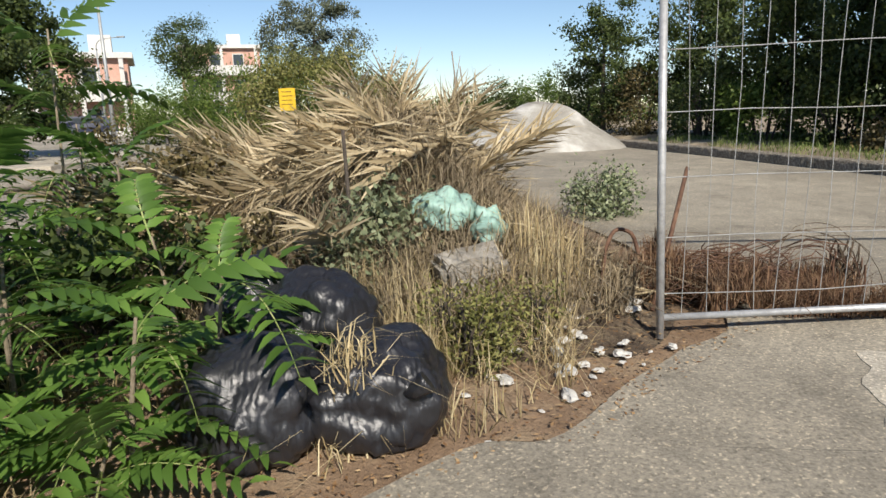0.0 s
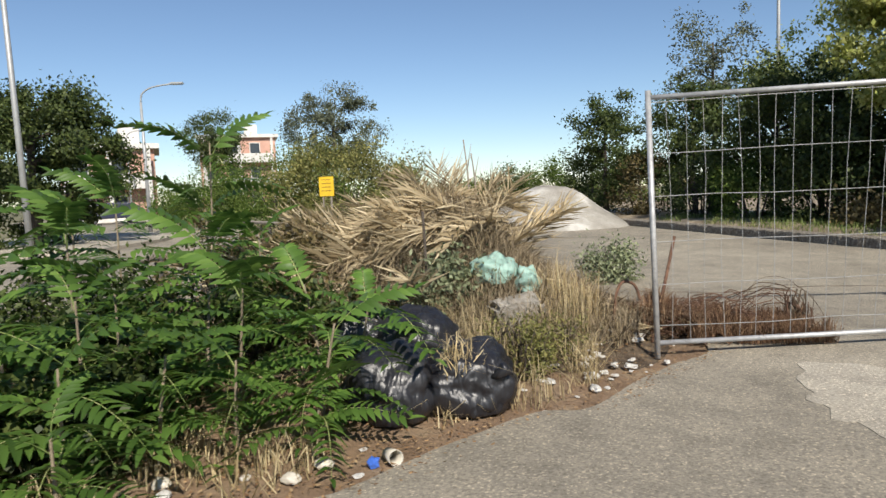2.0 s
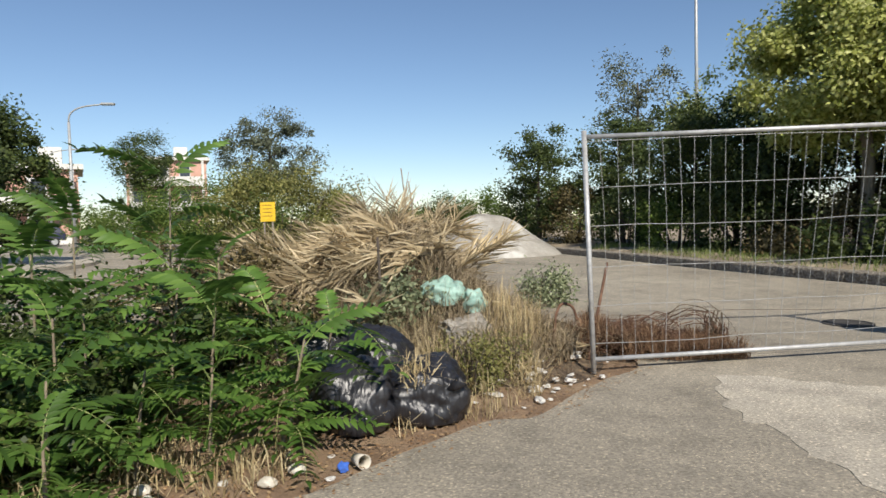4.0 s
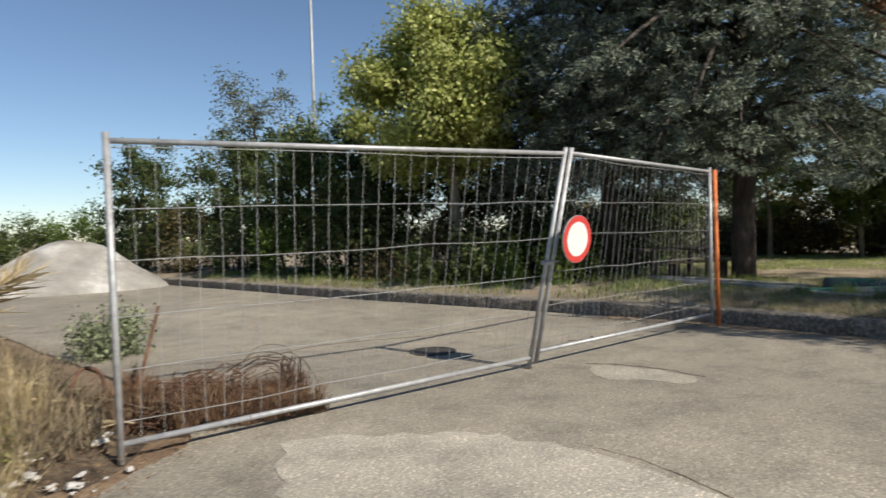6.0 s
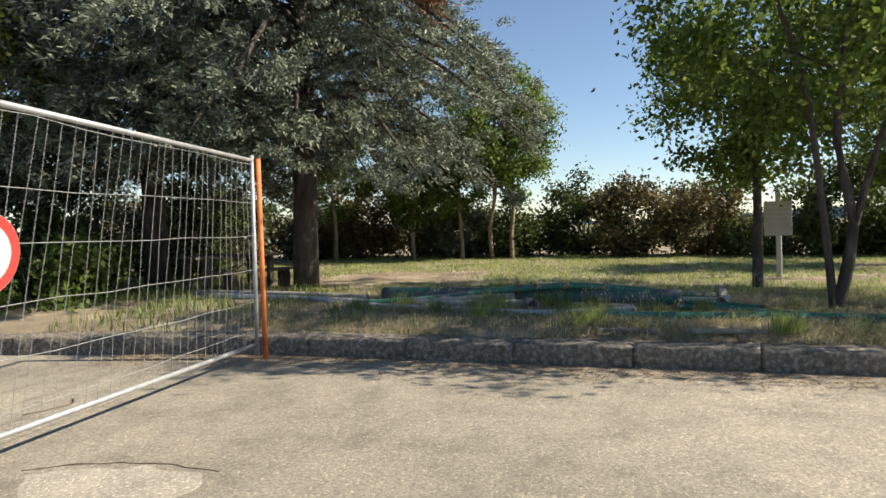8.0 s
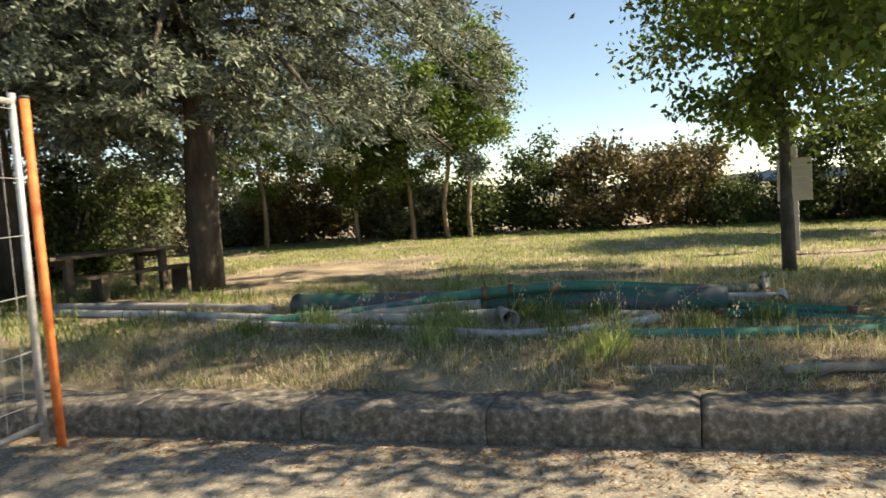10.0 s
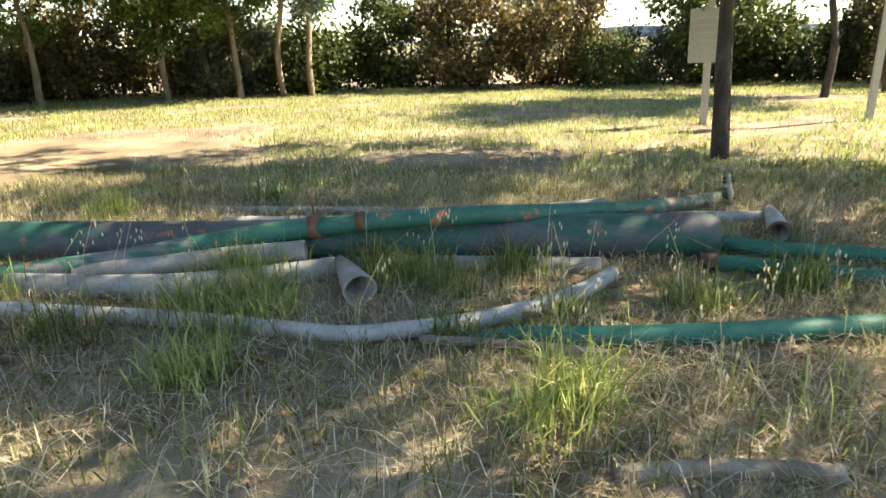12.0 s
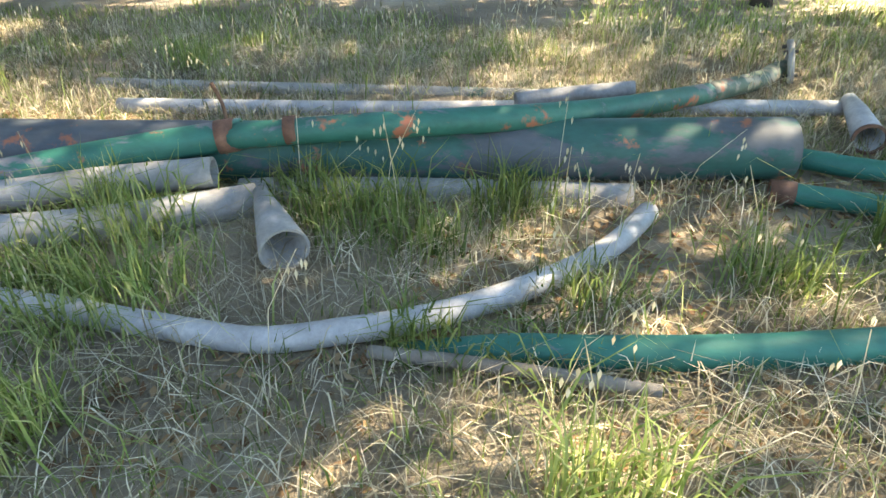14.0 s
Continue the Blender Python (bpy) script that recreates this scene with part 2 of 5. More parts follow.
def leaf_arrays(rng, where, length, width, droop=0.0, out=None, spread=1.0, face=None, up=0.35):
    """One folded leaf of four corners at each place; face: the way its upper side tends to look."""
    n = len(where)
    d = rng.normal(size=(n, 3)) * spread
    if out is not None:
        d = d + out
    d[:, 2] -= droop
    d = unit(d)
    to = rng.normal(size=(n, 3))
    if face is not None:
        to = to * 0.45 + face + np.array([0, 0, up])
    s = unit(np.cross(d, to))
    ln = length * rng.uniform(0.6, 1.35, (n, 1))
    w = width * rng.uniform(0.7, 1.3, (n, 1))
    nrm = np.cross(d, s)
    v = np.stack([where, where + d * ln * 0.45 + s * w + nrm * w * 0.3, where + d * ln, where + d * ln * 0.45 - s * w + nrm * w * 0.3], axis=1)
    f = np.arange(4 * n).reshape(n, 4)
    return v.reshape(-1, 3), f


def blade_arrays(rng, where, height, width, lean=0.5, way=None):
    """Bent blades: five corners, a quad as two triangles and a tip."""
    n = len(where)
    a = rng.uniform(0, 2 * math.pi, n)
    side = np.stack([np.cos(a), np.sin(a), np.zeros(n)], 1)
    b = rng.uniform(0, 2 * math.pi, n)
    fall = np.stack([np.cos(b), np.sin(b), np.zeros(n)], 1) * (np.abs(rng.normal(size=(n, 1))) * lean)
    if way is not None:
        fall = fall + way
    h = np.asarray(height).reshape(-1, 1) * rng.uniform(0.5, 1.25, (n, 1))
    w = width * rng.uniform(0.6, 1.4, (n, 1))
    up = np.array([0, 0, 1.0])
    mid = where + (up * 0.6 + fall * 0.28) * h
    tip = where + (up * (1.0 - 0.3 * np.minimum(np.linalg.norm(fall, axis=1, keepdims=True), 2.2)) + fall * 0.95) * h
    v = np.stack([where - side * w, where + side * w, mid - side * w * 0.8, mid + side * w * 0.8, tip], 1)
    o = (np.arange(n) * 5)[:, None]
    f = np.concatenate([o + np.array([[0, 1, 3]]), o + np.array([[0, 3, 2]]), o + np.array([[2, 3, 4]])])
    return v.reshape(-1, 3), f


def grow(rng, base, height, radius, limbs, crown, lean=(0, 0), fork=0.4, depth=2, rise=0.5):
    """A tapered trunk with forked limbs: returns paths with radii and the tips."""
    paths, tips = [], []
    top = base + Vector((lean[0], lean[1], height))
    trunk = [base.lerp(top, t) + Vector((rng.normal() * 0.03, rng.normal() * 0.03, 0)) * height * 0.3 * (t > 0) for t in np.linspace(0, 1, 6)]
    paths.append((smoothed(trunk, 3), radius, radius * 0.35))
    for i in range(limbs):
        t = fork + (1 - fork) * (i + rng.random()) / limbs
        p = base.lerp(top, t)
        a = i * 2.4 + rng.random()
        ln = crown * rng.uniform(0.55, 1.0) * (1.05 - 0.35 * t)
        end = p + Vector((math.cos(a) * ln, math.sin(a) * ln, ln * rng.uniform(rise - 0.3, rise + 0.3)))
        mid = p.lerp(end, 0.5) + Vector((rng.normal() * 0.1, rng.normal() * 0.1, 0.12 * ln))
        r = radius * (0.55 - 0.3 * t)
        paths.append((smoothed([p, mid, end], 4), r, r * 0.25))
        tips += [mid, end]
        for j in range(depth + 1):
            q = p.lerp(end, rng.uniform(0.4, 0.95))
            e = q + Vector((rng.normal(), rng.normal(), rng.normal() * 0.6 + 0.25)) * crown * 0.28
            paths.append(([q, q.lerp(e, 0.5) + Vector((0, 0, 0.04)), e], r * 0.4, r * 0.12))
            tips.append(e)
    return paths, tips


def tree(name, at, height, trunk_r, crown_r, label, leafmat, barkmat, leaves=14000, leaf=(0.09, 0.03), limbs=9, lean=(0, 0), seed=1, fork=0.4, low=0.35, clump=0.5, droop=0.15, squash=0.8, extra=(), group="", rise=0.5):
    """Trunk with limbs and a crown of leaf clumps with gaps; the crown fills an uneven ball over the limbs."""
    rng = np.random.default_rng(seed)
    ob = thing(name, pose(*at), label, "tree", group)
    paths, tips = grow(rng, Vector((0, 0, -0.05)), height * 0.82, trunk_r, limbs, crown_r * 0.8, lean, fork, rise=rise)
    for e in extra:
        paths.append((smoothed(e[0], 4), e[1], e[2]))
        tips.append(Vector(e[0][-1]))
    for j, (p, r0, r1) in enumerate(paths):
        n = len(p)
        part("branch" if j else "trunk", tube(p, [r0 + (r1 - r0) * i / (n - 1) for i in range(n)], 10 if r0 > 0.05 else 5, True, bend=0.12), barkmat, ob)
    # clump centres: limb tips and an uneven shell
    zc = height * (low + (1 - low) * 0.5)
    cs = [np.array(t) for t in tips]
    for i in range(int(26 * crown_r)):
        d = unit(rng.normal(size=(1, 3)))[0]
        r = rng.uniform(0.55, 1.0) ** 0.5
        lump = 1 + 0.22 * noise.noise(Vector(d * 1.7) + Vector((seed * 3.1, 0, 0)))
        cs.append(np.array([lean[0] + d[0] * crown_r * r * lump, lean[1] + d[1] * crown_r * r * lump, zc + d[2] * height * (1 - low) * 0.5 * r * lump]))
    cs = np.array(cs)
    k = rng.integers(0, len(cs), leaves)
    size = clump * rng.uniform(0.5, 1.2, len(cs))
    off = rng.normal(size=(leaves, 3)) * 0.5
    off[:, 2] *= squash
    where = cs[k] + off * size[k][:, None]
    v, f = leaf_arrays(rng, where, leaf[0], leaf[1], droop, unit(off) * 0.2, 1.0, unit(off + (where - np.array([lean[0], lean[1], zc])) * 0.25) * 0.8)
    part("crown", arrays("crown", v, f, leafmat), None, ob)
    return ob


def conifer(name, at, height, trunk_r, reach, label, seed=1, low=1.6, tiers=26, sprays=26000, needle=(0.12, 0.011), group=""):
    """A cedar: tiers of drooping boughs, each with many needle sprays."""
    rng = np.random.default_rng(seed)
    ob = thing(name, pose(*at), label, "tree", group)
    bm = bmesh.new()
    pts = [Vector((0.06 * math.sin(z * 1.3 + seed), 0.05 * math.cos(z * 1.7), z)) for z in np.linspace(-0.1, height, 12)]
    tube(pts, [trunk_r * (1 - 0.9 * i / 11) for i in range(12)], 12, True, bm=bm, bend=0.18, seed=seed)
    part("trunk", bm, BARK, ob)
    anchors, outs = [], []
    for i in range(tiers):
        z = low + (height - low) * (i / tiers) ** 1.05
        span = reach * (1 - 0.85 * (i / tiers) ** 1.25) * (0.75 + 0.25 * min(1, i / 4))
        for j in range(6):
            a = i * 1.9 + j * 2 * math.pi / 6 + rng.normal() * 0.25
            ln = span * rng.uniform(0.65, 1.1)
            end = Vector((math.cos(a) * ln, math.sin(a) * ln, z - 0.27 * ln + rng.normal() * 0.15))
            mid = Vector((math.cos(a) * ln * 0.5, math.sin(a) * ln * 0.5, z + 0.06 * ln))
            path = smoothed([Vector((0, 0, z)), mid, end], 4)
            r = 0.012 + 0.018 * ln
            part("bough", tube(path, [r * (1 - 0.85 * q / (len(path) - 1)) for q in range(len(path))], 5, True), BARK, ob)
            m = int(10 + 11 * ln)
            for t in rng.uniform(0.22, 1.02, m):
                u = min(int(t * (len(path) - 1)), len(path) - 2)
                p = path[u].lerp(path[u + 1], t * (len(path) - 1) - u)
                w = (1.15 - t) * ln * 0.42 * rng.normal()
                anchors.append((p.x - math.sin(a) * w, p.y + math.cos(a) * w, p.z - abs(w) * 0.25 + rng.normal() * 0.07))
                outs.append((math.cos(a) - math.sin(a) * np.sign(w) * 0.7, math.sin(a) + math.cos(a) * np.sign(w) * 0.7, -0.25))
    anchors, outs = np.array(anchors), np.array(outs)
    k = rng.integers(0, len(anchors), sprays)
    along = rng.uniform(0, 1, (sprays, 1))
    where = anchors[k] + unit(outs[k]) * along * 0.2 + rng.normal(size=(sprays, 3)) * np.array([0.065, 0.065, 0.045])
    v, f = leaf_arrays(rng, where, needle[0], needle[1], 0.1, outs[k] * 0.8, 0.75, outs[k] * 0.5, 0.5)
    part("crown", arrays("crown", v, f, NEEDLES), None, ob)
    return ob


def bush(name, at, size, label, leafmat, leaves=6000, leaf=(0.08, 0.028), seed=1, clump=0.42, group="", category="bush", stems=9, droop=0.0):
    """Stems and an uneven cloud of leaves, size = half width, half depth, height."""
    rng = np.random.default_rng(seed)
    ob = thing(name, pose(*at), label, category, group)
    for i in range(stems):
        a, r = rng.uniform(0, 6.28), rng.uniform(0.2, 0.85)
        e = Vector((math.cos(a) * size[0] * r, math.sin(a) * size[1] * r, size[2] * rng.uniform(0.6, 0.95)))
        s = Vector((e.x * 0.25, e.y * 0.25, -0.05))
        part("stem", tube([s, s.lerp(e, 0.5) + Vector((0, 0, 0.1)), e], [min(0.03, 0.02 * size[2]), min(0.02, 0.013 * size[2]), 0.004], 5, True), BARK, ob)
    n = max(8, int(13 * (size[0] + size[1]) * 0.5 * size[2]))
    d = rng.uniform(-1, 1, (n, 3))
    d = unit(d) * rng.uniform(0.45, 1.0, (n, 1)) ** 0.5
    lump = 1 + 0.3 * np.array([noise.noise(Vector((q[0] * 1.9 + seed, q[1] * 1.9, q[2] * 1.9))) for q in d])
    cs = np.stack([d[:, 0] * size[0] * lump, d[:, 1] * size[1] * lump, np.maximum((d[:, 2] * 0.5 + 0.5) * size[2] * lump, 0.1)], 1)
    k = rng.integers(0, n, leaves)
    off = rng.normal(size=(leaves, 3)) * 0.5 * clump
    where = cs[k] + off
    where[:, 2] = np.maximum(where[:, 2], 0.03)
    v, f = leaf_arrays(rng, where, leaf[0], leaf[1], droop, unit(off) * 0.25, 1.0, unit(off) * 0.8)
    part("foliage", arrays("foliage", v, f, leafmat), None, ob)
    return ob


# ---- the ground ----
KERB = [(-10.0, 60.0), (0.6, 29.0), (4.3, 18.0), (6.3, 11.2), (7.55, 7.6), (8.45, 5.0), (8.95, 3.5), (9.3, 1.05), (9.62, -0.75), (9.9, -2.8), (10.3, -7.0), (10.9, -14.0), (12.0, -26.0)]
KERB_PATH = smoothed([(x, y, 0) for x, y in KERB], 8)


KERB_Y, KERB_X = [p.y for p in reversed(KERB_PATH)], [p.x for p in reversed(KERB_PATH)]


def kerb_x(y):
    return float(np.interp(y, KERB_Y, KERB_X))


def sheet(name, xs, ys, height, material, label, category):
    v = [(x, y, height(x, y)) for y in ys for x in xs]
    w = len(xs)
    f = [(j * w + i, j * w + i + 1, (j + 1) * w + i + 1, (j + 1) * w + i) for j in range(len(ys) - 1) for i in range(w - 1)]
    ob = new(name, arrays(name, v, f, material, True))
    return tagged(ob, label, category, "", "structure")


far = np.concatenate([-np.geomspace(700, 40, 14), np.linspace(-36, 60, 34), np.geomspace(66, 700, 14)])
sheet("ground", far, far, lambda x, y: -0.06 + 0.02 * noise.noise(Vector((x * 0.3, y * 0.3, 0))), LAND, "dry scrubby open land reaching the horizon", "ground")


def lawn_z(x, y):
    d = max(0.0, x - kerb_x(y))
    up, down = min(1.0, max(0.0, (d - 0.3) / 0.6)), min(1.0, max(0.0, (d - 3.2) / 3.0))
    swell = 0.078 * up * up * (3 - 2 * up) * (1 - down * down * (3 - 2 * down))
    return 0.175 + swell + 0.03 * noise.noise(Vector((x * 0.9, y * 0.9, 3))) * min(1, d) + 0.012 * noise.noise(Vector((x * 4, y * 4, 1)))


ys = np.concatenate([np.linspace(-26, -4, 23), np.linspace(-3.8, 6, 80), np.linspace(6.5, 60, 60)])
us = np.concatenate([np.linspace(0.3, 5.0, 60), np.linspace(5.3, 30, 50), np.linspace(32, 60, 8)])
v = [(kerb_x(y) + u, y, lawn_z(kerb_x(y) + u, y)) for y in ys for u in us]
w = len(us)
f = [(j * w + i, j * w + i + 1, (j + 1) * w + i + 1, (j + 1) * w + i) for j in range(len(ys) - 1) for i in range(w - 1)]
lawn = tagged(new("lawn", arrays("lawn", v, f, LAWN, True)), "sunburnt lawn with bare earth behind the kerb", "lawn", "", "structure")

# asphalt reaches from the rubble's edge to the kerb
EDGE = [(-14.0, -30.0), (-6.0, -8.0), (-2.6, -3.2), (-0.9, -0.9), (0.15, 0.0), (0.72, 0.66), (1.05, 1.02), (1.35, 1.12), (1.9, 1.9), (2.35, 2.5), (2.2, 4.2), (1.6, 6.5), (0.6, 10.0), (-1.6, 16.0), (-4.0, 23.0)]
EDGE_PATH = smoothed([(x, y, 0) for x, y in EDGE], 6)
rows = []
for i, e in enumerate(EDGE_PATH):
    wob = 0.06 * noise.noise(Vector((e.x * 2.5, e.y * 2.5, 0)))
    k = Vector((kerb_x(e.y) + 0.02, e.y, 0))
    rows.append([(e.x + wob + (k.x - e.x - wob) * s, e.y, 0.012 + 0.004 * noise.noise(Vector((e.x + (k.x - e.x) * s, e.y, 5)) * 0.5)) for s in np.linspace(0, 1, 24)])
v = [p for r in rows for p in r]
f = [(j * 24 + i, j * 24 + i + 1, (j + 1) * 24 + i + 1, (j + 1) * 24 + i) for j in range(len(rows) - 1) for i in range(23)]
tagged(new("road", arrays("road", v, f, ASPHALT, True)), "worn grey asphalt yard with cracks and patches", "asphalt", "", "structure")

# rubbish-strewn earth beside the asphalt
ex = np.linspace(-6, 3.2, 70)
ey = np.linspace(-6, 12, 110)
sheet("earth", ex, ey, lambda x, y: -0.008 + 0.012 * noise.noise(Vector((x * 2, y * 2, 2))) + 0.005 * noise.noise(Vector((x * 9, y * 9, 2))), DIRT, "brown earth littered with dry straw and leaves", "earth")

# kerb stones
kerb = thing("kerb", pose(0, 0, 0), "weathered stone kerb with dirty broken edge", "kerb", "", "structure")
run = []
for a, b in zip(KERB_PATH, KERB_PATH[1:]):
    n = max(1, int((b - a).length / 0.1))
    run += [a.lerp(b, i / n) for i in range(n)]
dist, start = 0.0, run[0]
stones, cur = [], [run[0]]
for a, b in zip(run, run[1:]):
    cur.append(b)
    dist += (b - a).length
    if dist > 0.98:
        stones.append((cur[0], cur[-1]))
        cur, dist = [b], 0.0
rk = random.Random(4)
for a, b in stones:
    d = (b - a).normalized()
    ln = (b - a).length
    bm = bmesh.new()
    bmesh.ops.create_grid(bm, x_segments=1, y_segments=1, size=0.5)
    bm.clear()
    n = 25
    prof = [(0.0, -0.08), (0.0, 0.05), (0.0, 0.11), (0.002, 0.175), (0.01, 0.193), (0.035, 0.2), (0.18, 0.203), (0.33, 0.2), (0.345, 0.12)]
    grid = []
    for i in range(n):
        s = 0.003 + (ln - 0.006) * i / (n - 1)
        p = a + d * s
        ring = []
        for q, (o, z) in enumerate(prof):
            wv = noise.noise(Vector((p.x * 6, p.y * 6, z * 14 + o * 9)))
            chip = (0.024 * wv + 0.035 * min(0.0, 0.3 - abs(noise.noise(Vector((p.x * 17, p.y * 17, z * 20)))) * 1.5)) if 0 < q < 8 else 0
            ring.append(bm.verts.new((p.x + o + chip, p.y, z + chip * 0.6)))
        grid.append(ring)
    for r0, r1 in zip(grid, grid[1:]):
        for q in range(len(prof) - 1):
            bm.faces.new((r0[q], r0[q + 1], r1[q + 1], r1[q])).smooth = True
    for r in (grid[0][::-1], grid[-1]):
        bm.faces.new(r)
    bmesh.ops.recalc_face_normals(bm, faces=bm.faces[:])
    part("kerb_stone", bm, STONE, kerb)

# ---- the fence ----


def lerp3(a, b, t):
    return Vector(a).lerp(Vector(b), t)


def fence_panel(p0, p1, q0, q1, label, wires=27, seed=0, sag=0.0):
    """A mesh panel between the post p0-p1 and the post q0-q1."""
    ob = thing("mesh_fence", pose(0, 0, 0), label, "fence", "temporary fence")
    rng = random.Random(seed)
    part("post", tube([p0, p1], 0.021, 14), ZINC, ob)
    part("post", tube([q0, q1], 0.021, 14), ZINC, ob)
    h = (Vector(p1) - Vector(p0)).length
    lo, hi = 0.11 / h, 1 - 0.05 / h

    def at(u, s, push=0.0):
        return lerp3(lerp3(p0, p1, s), lerp3(q0, q1, s), u) + Vector((0.15, -0.98, 0)) * push
    part("top_rail", tube([at(0.004, hi), at(0.996, hi)], 0.019, 12), ZINC, ob)
    part("bottom_rail", tube([at(0.004, lo), at(0.5, lo) + Vector((0, 0, -sag)), at(0.996, lo)], 0.019, 12), ZINC, ob)
    for i in range(wires):
        u = (i + 1) / (wires + 1)
        wob = [rng.uniform(-0.012, 0.012) for _ in range(4)]
        pts = [at(u + wob[k] * 0.25, lo + (hi - lo) * k / 3, wob[k]) for k in range(4)]
        part("wire", tube(pts, 0.002, 4, False), WIRE, ob)
    for j, s in enumerate((0.955, 0.76, 0.6, 0.43, 0.27, 0.12)):
        pts = [at(i / 8, s + (rng.uniform(-0.006, 0.006) if 0 < i < 8 else 0), 0.012 * math.sin(i * 0.9 + j)) for i in range(9)]
        part("wire", tube(pts, 0.0028, 4, False), WIRE, ob)
    return ob


fence_panel((1.94, 2.2, 0.0), (1.94, 2.45, 1.93), (5.33, 2.82, 0.0), (5.59, 2.54, 2.0), "galvanised temporary fence panel with leaning end posts", 27, 1)
fence_panel((5.4, 2.8, 0.06), (5.65, 2.53, 2.0), (8.72, 3.47, 0.05), (8.76, 3.5, 2.0), "galvanised wire mesh fence panel meeting the kerb", 29, 2)
op = thing("orange_post", pose(8.785, 3.425, 0), "faded orange post tied to the fence end by the kerb", "post")
part("post", tube([(0, 0, 0), (0.012, 0.03, 1.97)], 0.025, 12), ORANGE, op)
part("cap", tube([(0.012, 0.03, 1.97), (0.012, 0.03, 1.985)], 0.027, 12), BLACK_IRON, op)


def plain(name, col, rough=0.5, metal=0.0, grime=0.25, scale=5):
    return surface(name, tuple(c * (1 - grime) for c in col), col, tuple(min(1, c * (1 + grime * 0.5)) for c in col), scale, 50, rough, 0.15, 0.002, metal)


SIGN_RED = plain("sign_red", (0.62, 0.06, 0.05), 0.4, 0, 0.15)
SIGN_WHITE = plain("sign_white", (0.8, 0.78, 0.74), 0.4, 0, 0.05)
sign = thing("traffic_sign", pose(5.63, 2.46, 1.185, 96, -14, 12), "round no-vehicles sign with red ring wired to fence", "sign")


def disc(r0, r1, z0, z1, sides=40):
    bm = bmesh.new()
    vs = [[bm.verts.new((r * math.cos(2 * math.pi * k / sides), r * math.sin(2 * math.pi * k / sides), z)) for k in range(sides)] for r, z in ((r0, z0), (r1, z0), (r1, z1), (r0, z1))]
    for a in range(4):
        for k in range(sides):
            bm.faces.new((vs[a][k], vs[a][(k + 1) % sides], vs[(a + 1) % 4][(k + 1) % sides], vs[(a + 1) % 4][k]))
    bmesh.ops.recalc_face_normals(bm, faces=bm.faces[:])
    return bm


def plate(r, z0, z1, sides=40):
    return tube([(0, 0, z0), (0, 0, z1)], r, sides)


part("backing", plate(0.212, -0.012, 0.0), ZINC, sign)
part("red_ring", disc(0.155, 0.207, 0.001, 0.004), SIGN_RED, sign, "red ring")
part("white_face", plate(0.153, 0.001, 0.004), SIGN_WHITE, sign, "white face")
clip = thing("fence_clamp", pose(5.46, 2.68, 0.98), "steel clamp joining the two fence posts", "clamp")
part("clamp", box(-0.05, -0.03, -0.02, 0.06, 0.03, 0.02, 0.005), ZINC, clip)
part("bolt", tube([(-0.09, -0.04, 0), (0.09, -0.05, 0.01)], 0.007, 8), ZINC, clip)

# ---- yard ----
hole = thing("manhole_cover", pose(5.06, 4.12, 0.013), "dark round iron manhole cover in the asphalt", "manhole")
part("frame", disc(0.215, 0.25, -0.01, 0.012), BLACK_IRON, hole)
part("lid", plate(0.213, -0.01, 0.008), BLACK_IRON, hole)


def patch(name, outline, material, label, z=0.012, rag=0.05, fine=5.0, steps=5):
    bm = bmesh.new()
    pts = smoothed([(*p, 0) for p in outline + outline[:1]], steps)[:-1]
    top = [bm.verts.new((p.x + rag * noise.noise(p * fine), p.y + rag * noise.noise(p * fine + Vector((7, 0, 0))), z)) for p in pts]
    low = [bm.verts.new((q.co.x * 1.0, q.co.y, -0.02)) for q in top]
    bm.faces.new(top)
    for i in range(len(top)):
        bm.faces.new((top[i], low[i], low[(i + 1) % len(top)], top[(i + 1) % len(top)]))
    bmesh.ops.recalc_face_normals(bm, faces=bm.faces[:])
    ob = part(name, bm, material)
    return tagged(ob, label, "patch", "", "structure")


patch("pavement_patch", [(2.85, 2.05), (3.7, 1.62), (4.1, 1.12), (4.28, 0.4), (4.1, -0.6), (3.2, -0.9), (2.75, -0.2), (2.62, 0.62), (2.6, 1.35)], PATCH, "pale worn concrete patch in the asphalt", 0.016, 0.09, 7.0, 12)
patch("pavement_patch", [(5.86, 2.58), (6.12, 2.25), (6.2, 1.75), (6.0, 1.62), (5.82, 1.85), (5.6, 2.12), (5.66, 2.35)], PATCH, "small pale broken patch in the asphalt", 0.016, 0.06, 7.0, 16)
patch("pavement_patch", [(5.5, -0.75), (6.2, -0.95), (6.5, -1.5), (6.5, -2.6), (5.4, -2.6), (5.1, -1.6)], PATCH, "pale worn patch with a cracked edge in the asphalt", 0.016, 0.1, 6.0, 12)
rng0 = np.random.default_rng(5)
heap = thing("gravel_heap", pose(1.7, 18.6, 0), "pale gravel and sand heap on the yard", "heap")
hv, hf, nr, na = [], [], 22, 48
for i in range(nr):
    for k in range(na):
        a, r = 2 * math.pi * k / na, i / (nr - 1)
        x, y = math.cos(a) * r * 2.75, math.sin(a) * r * 2.2
        x += 0.25 * (1 - r)
        z = 1.62 * max(0, (1 - r)) ** 1.0 * (1 - 0.25 * math.exp(-((1 - r) * 9 - 9) ** 2)) + 0.07 * noise.noise(Vector((x * 1.2, y * 1.2, 4))) * (1 - r) * 2 + 0.02 * noise.noise(Vector((x * 7, y * 7, 4)))
        hv.append((x, y, max(z, -0.03) if i < nr - 1 else -0.04))
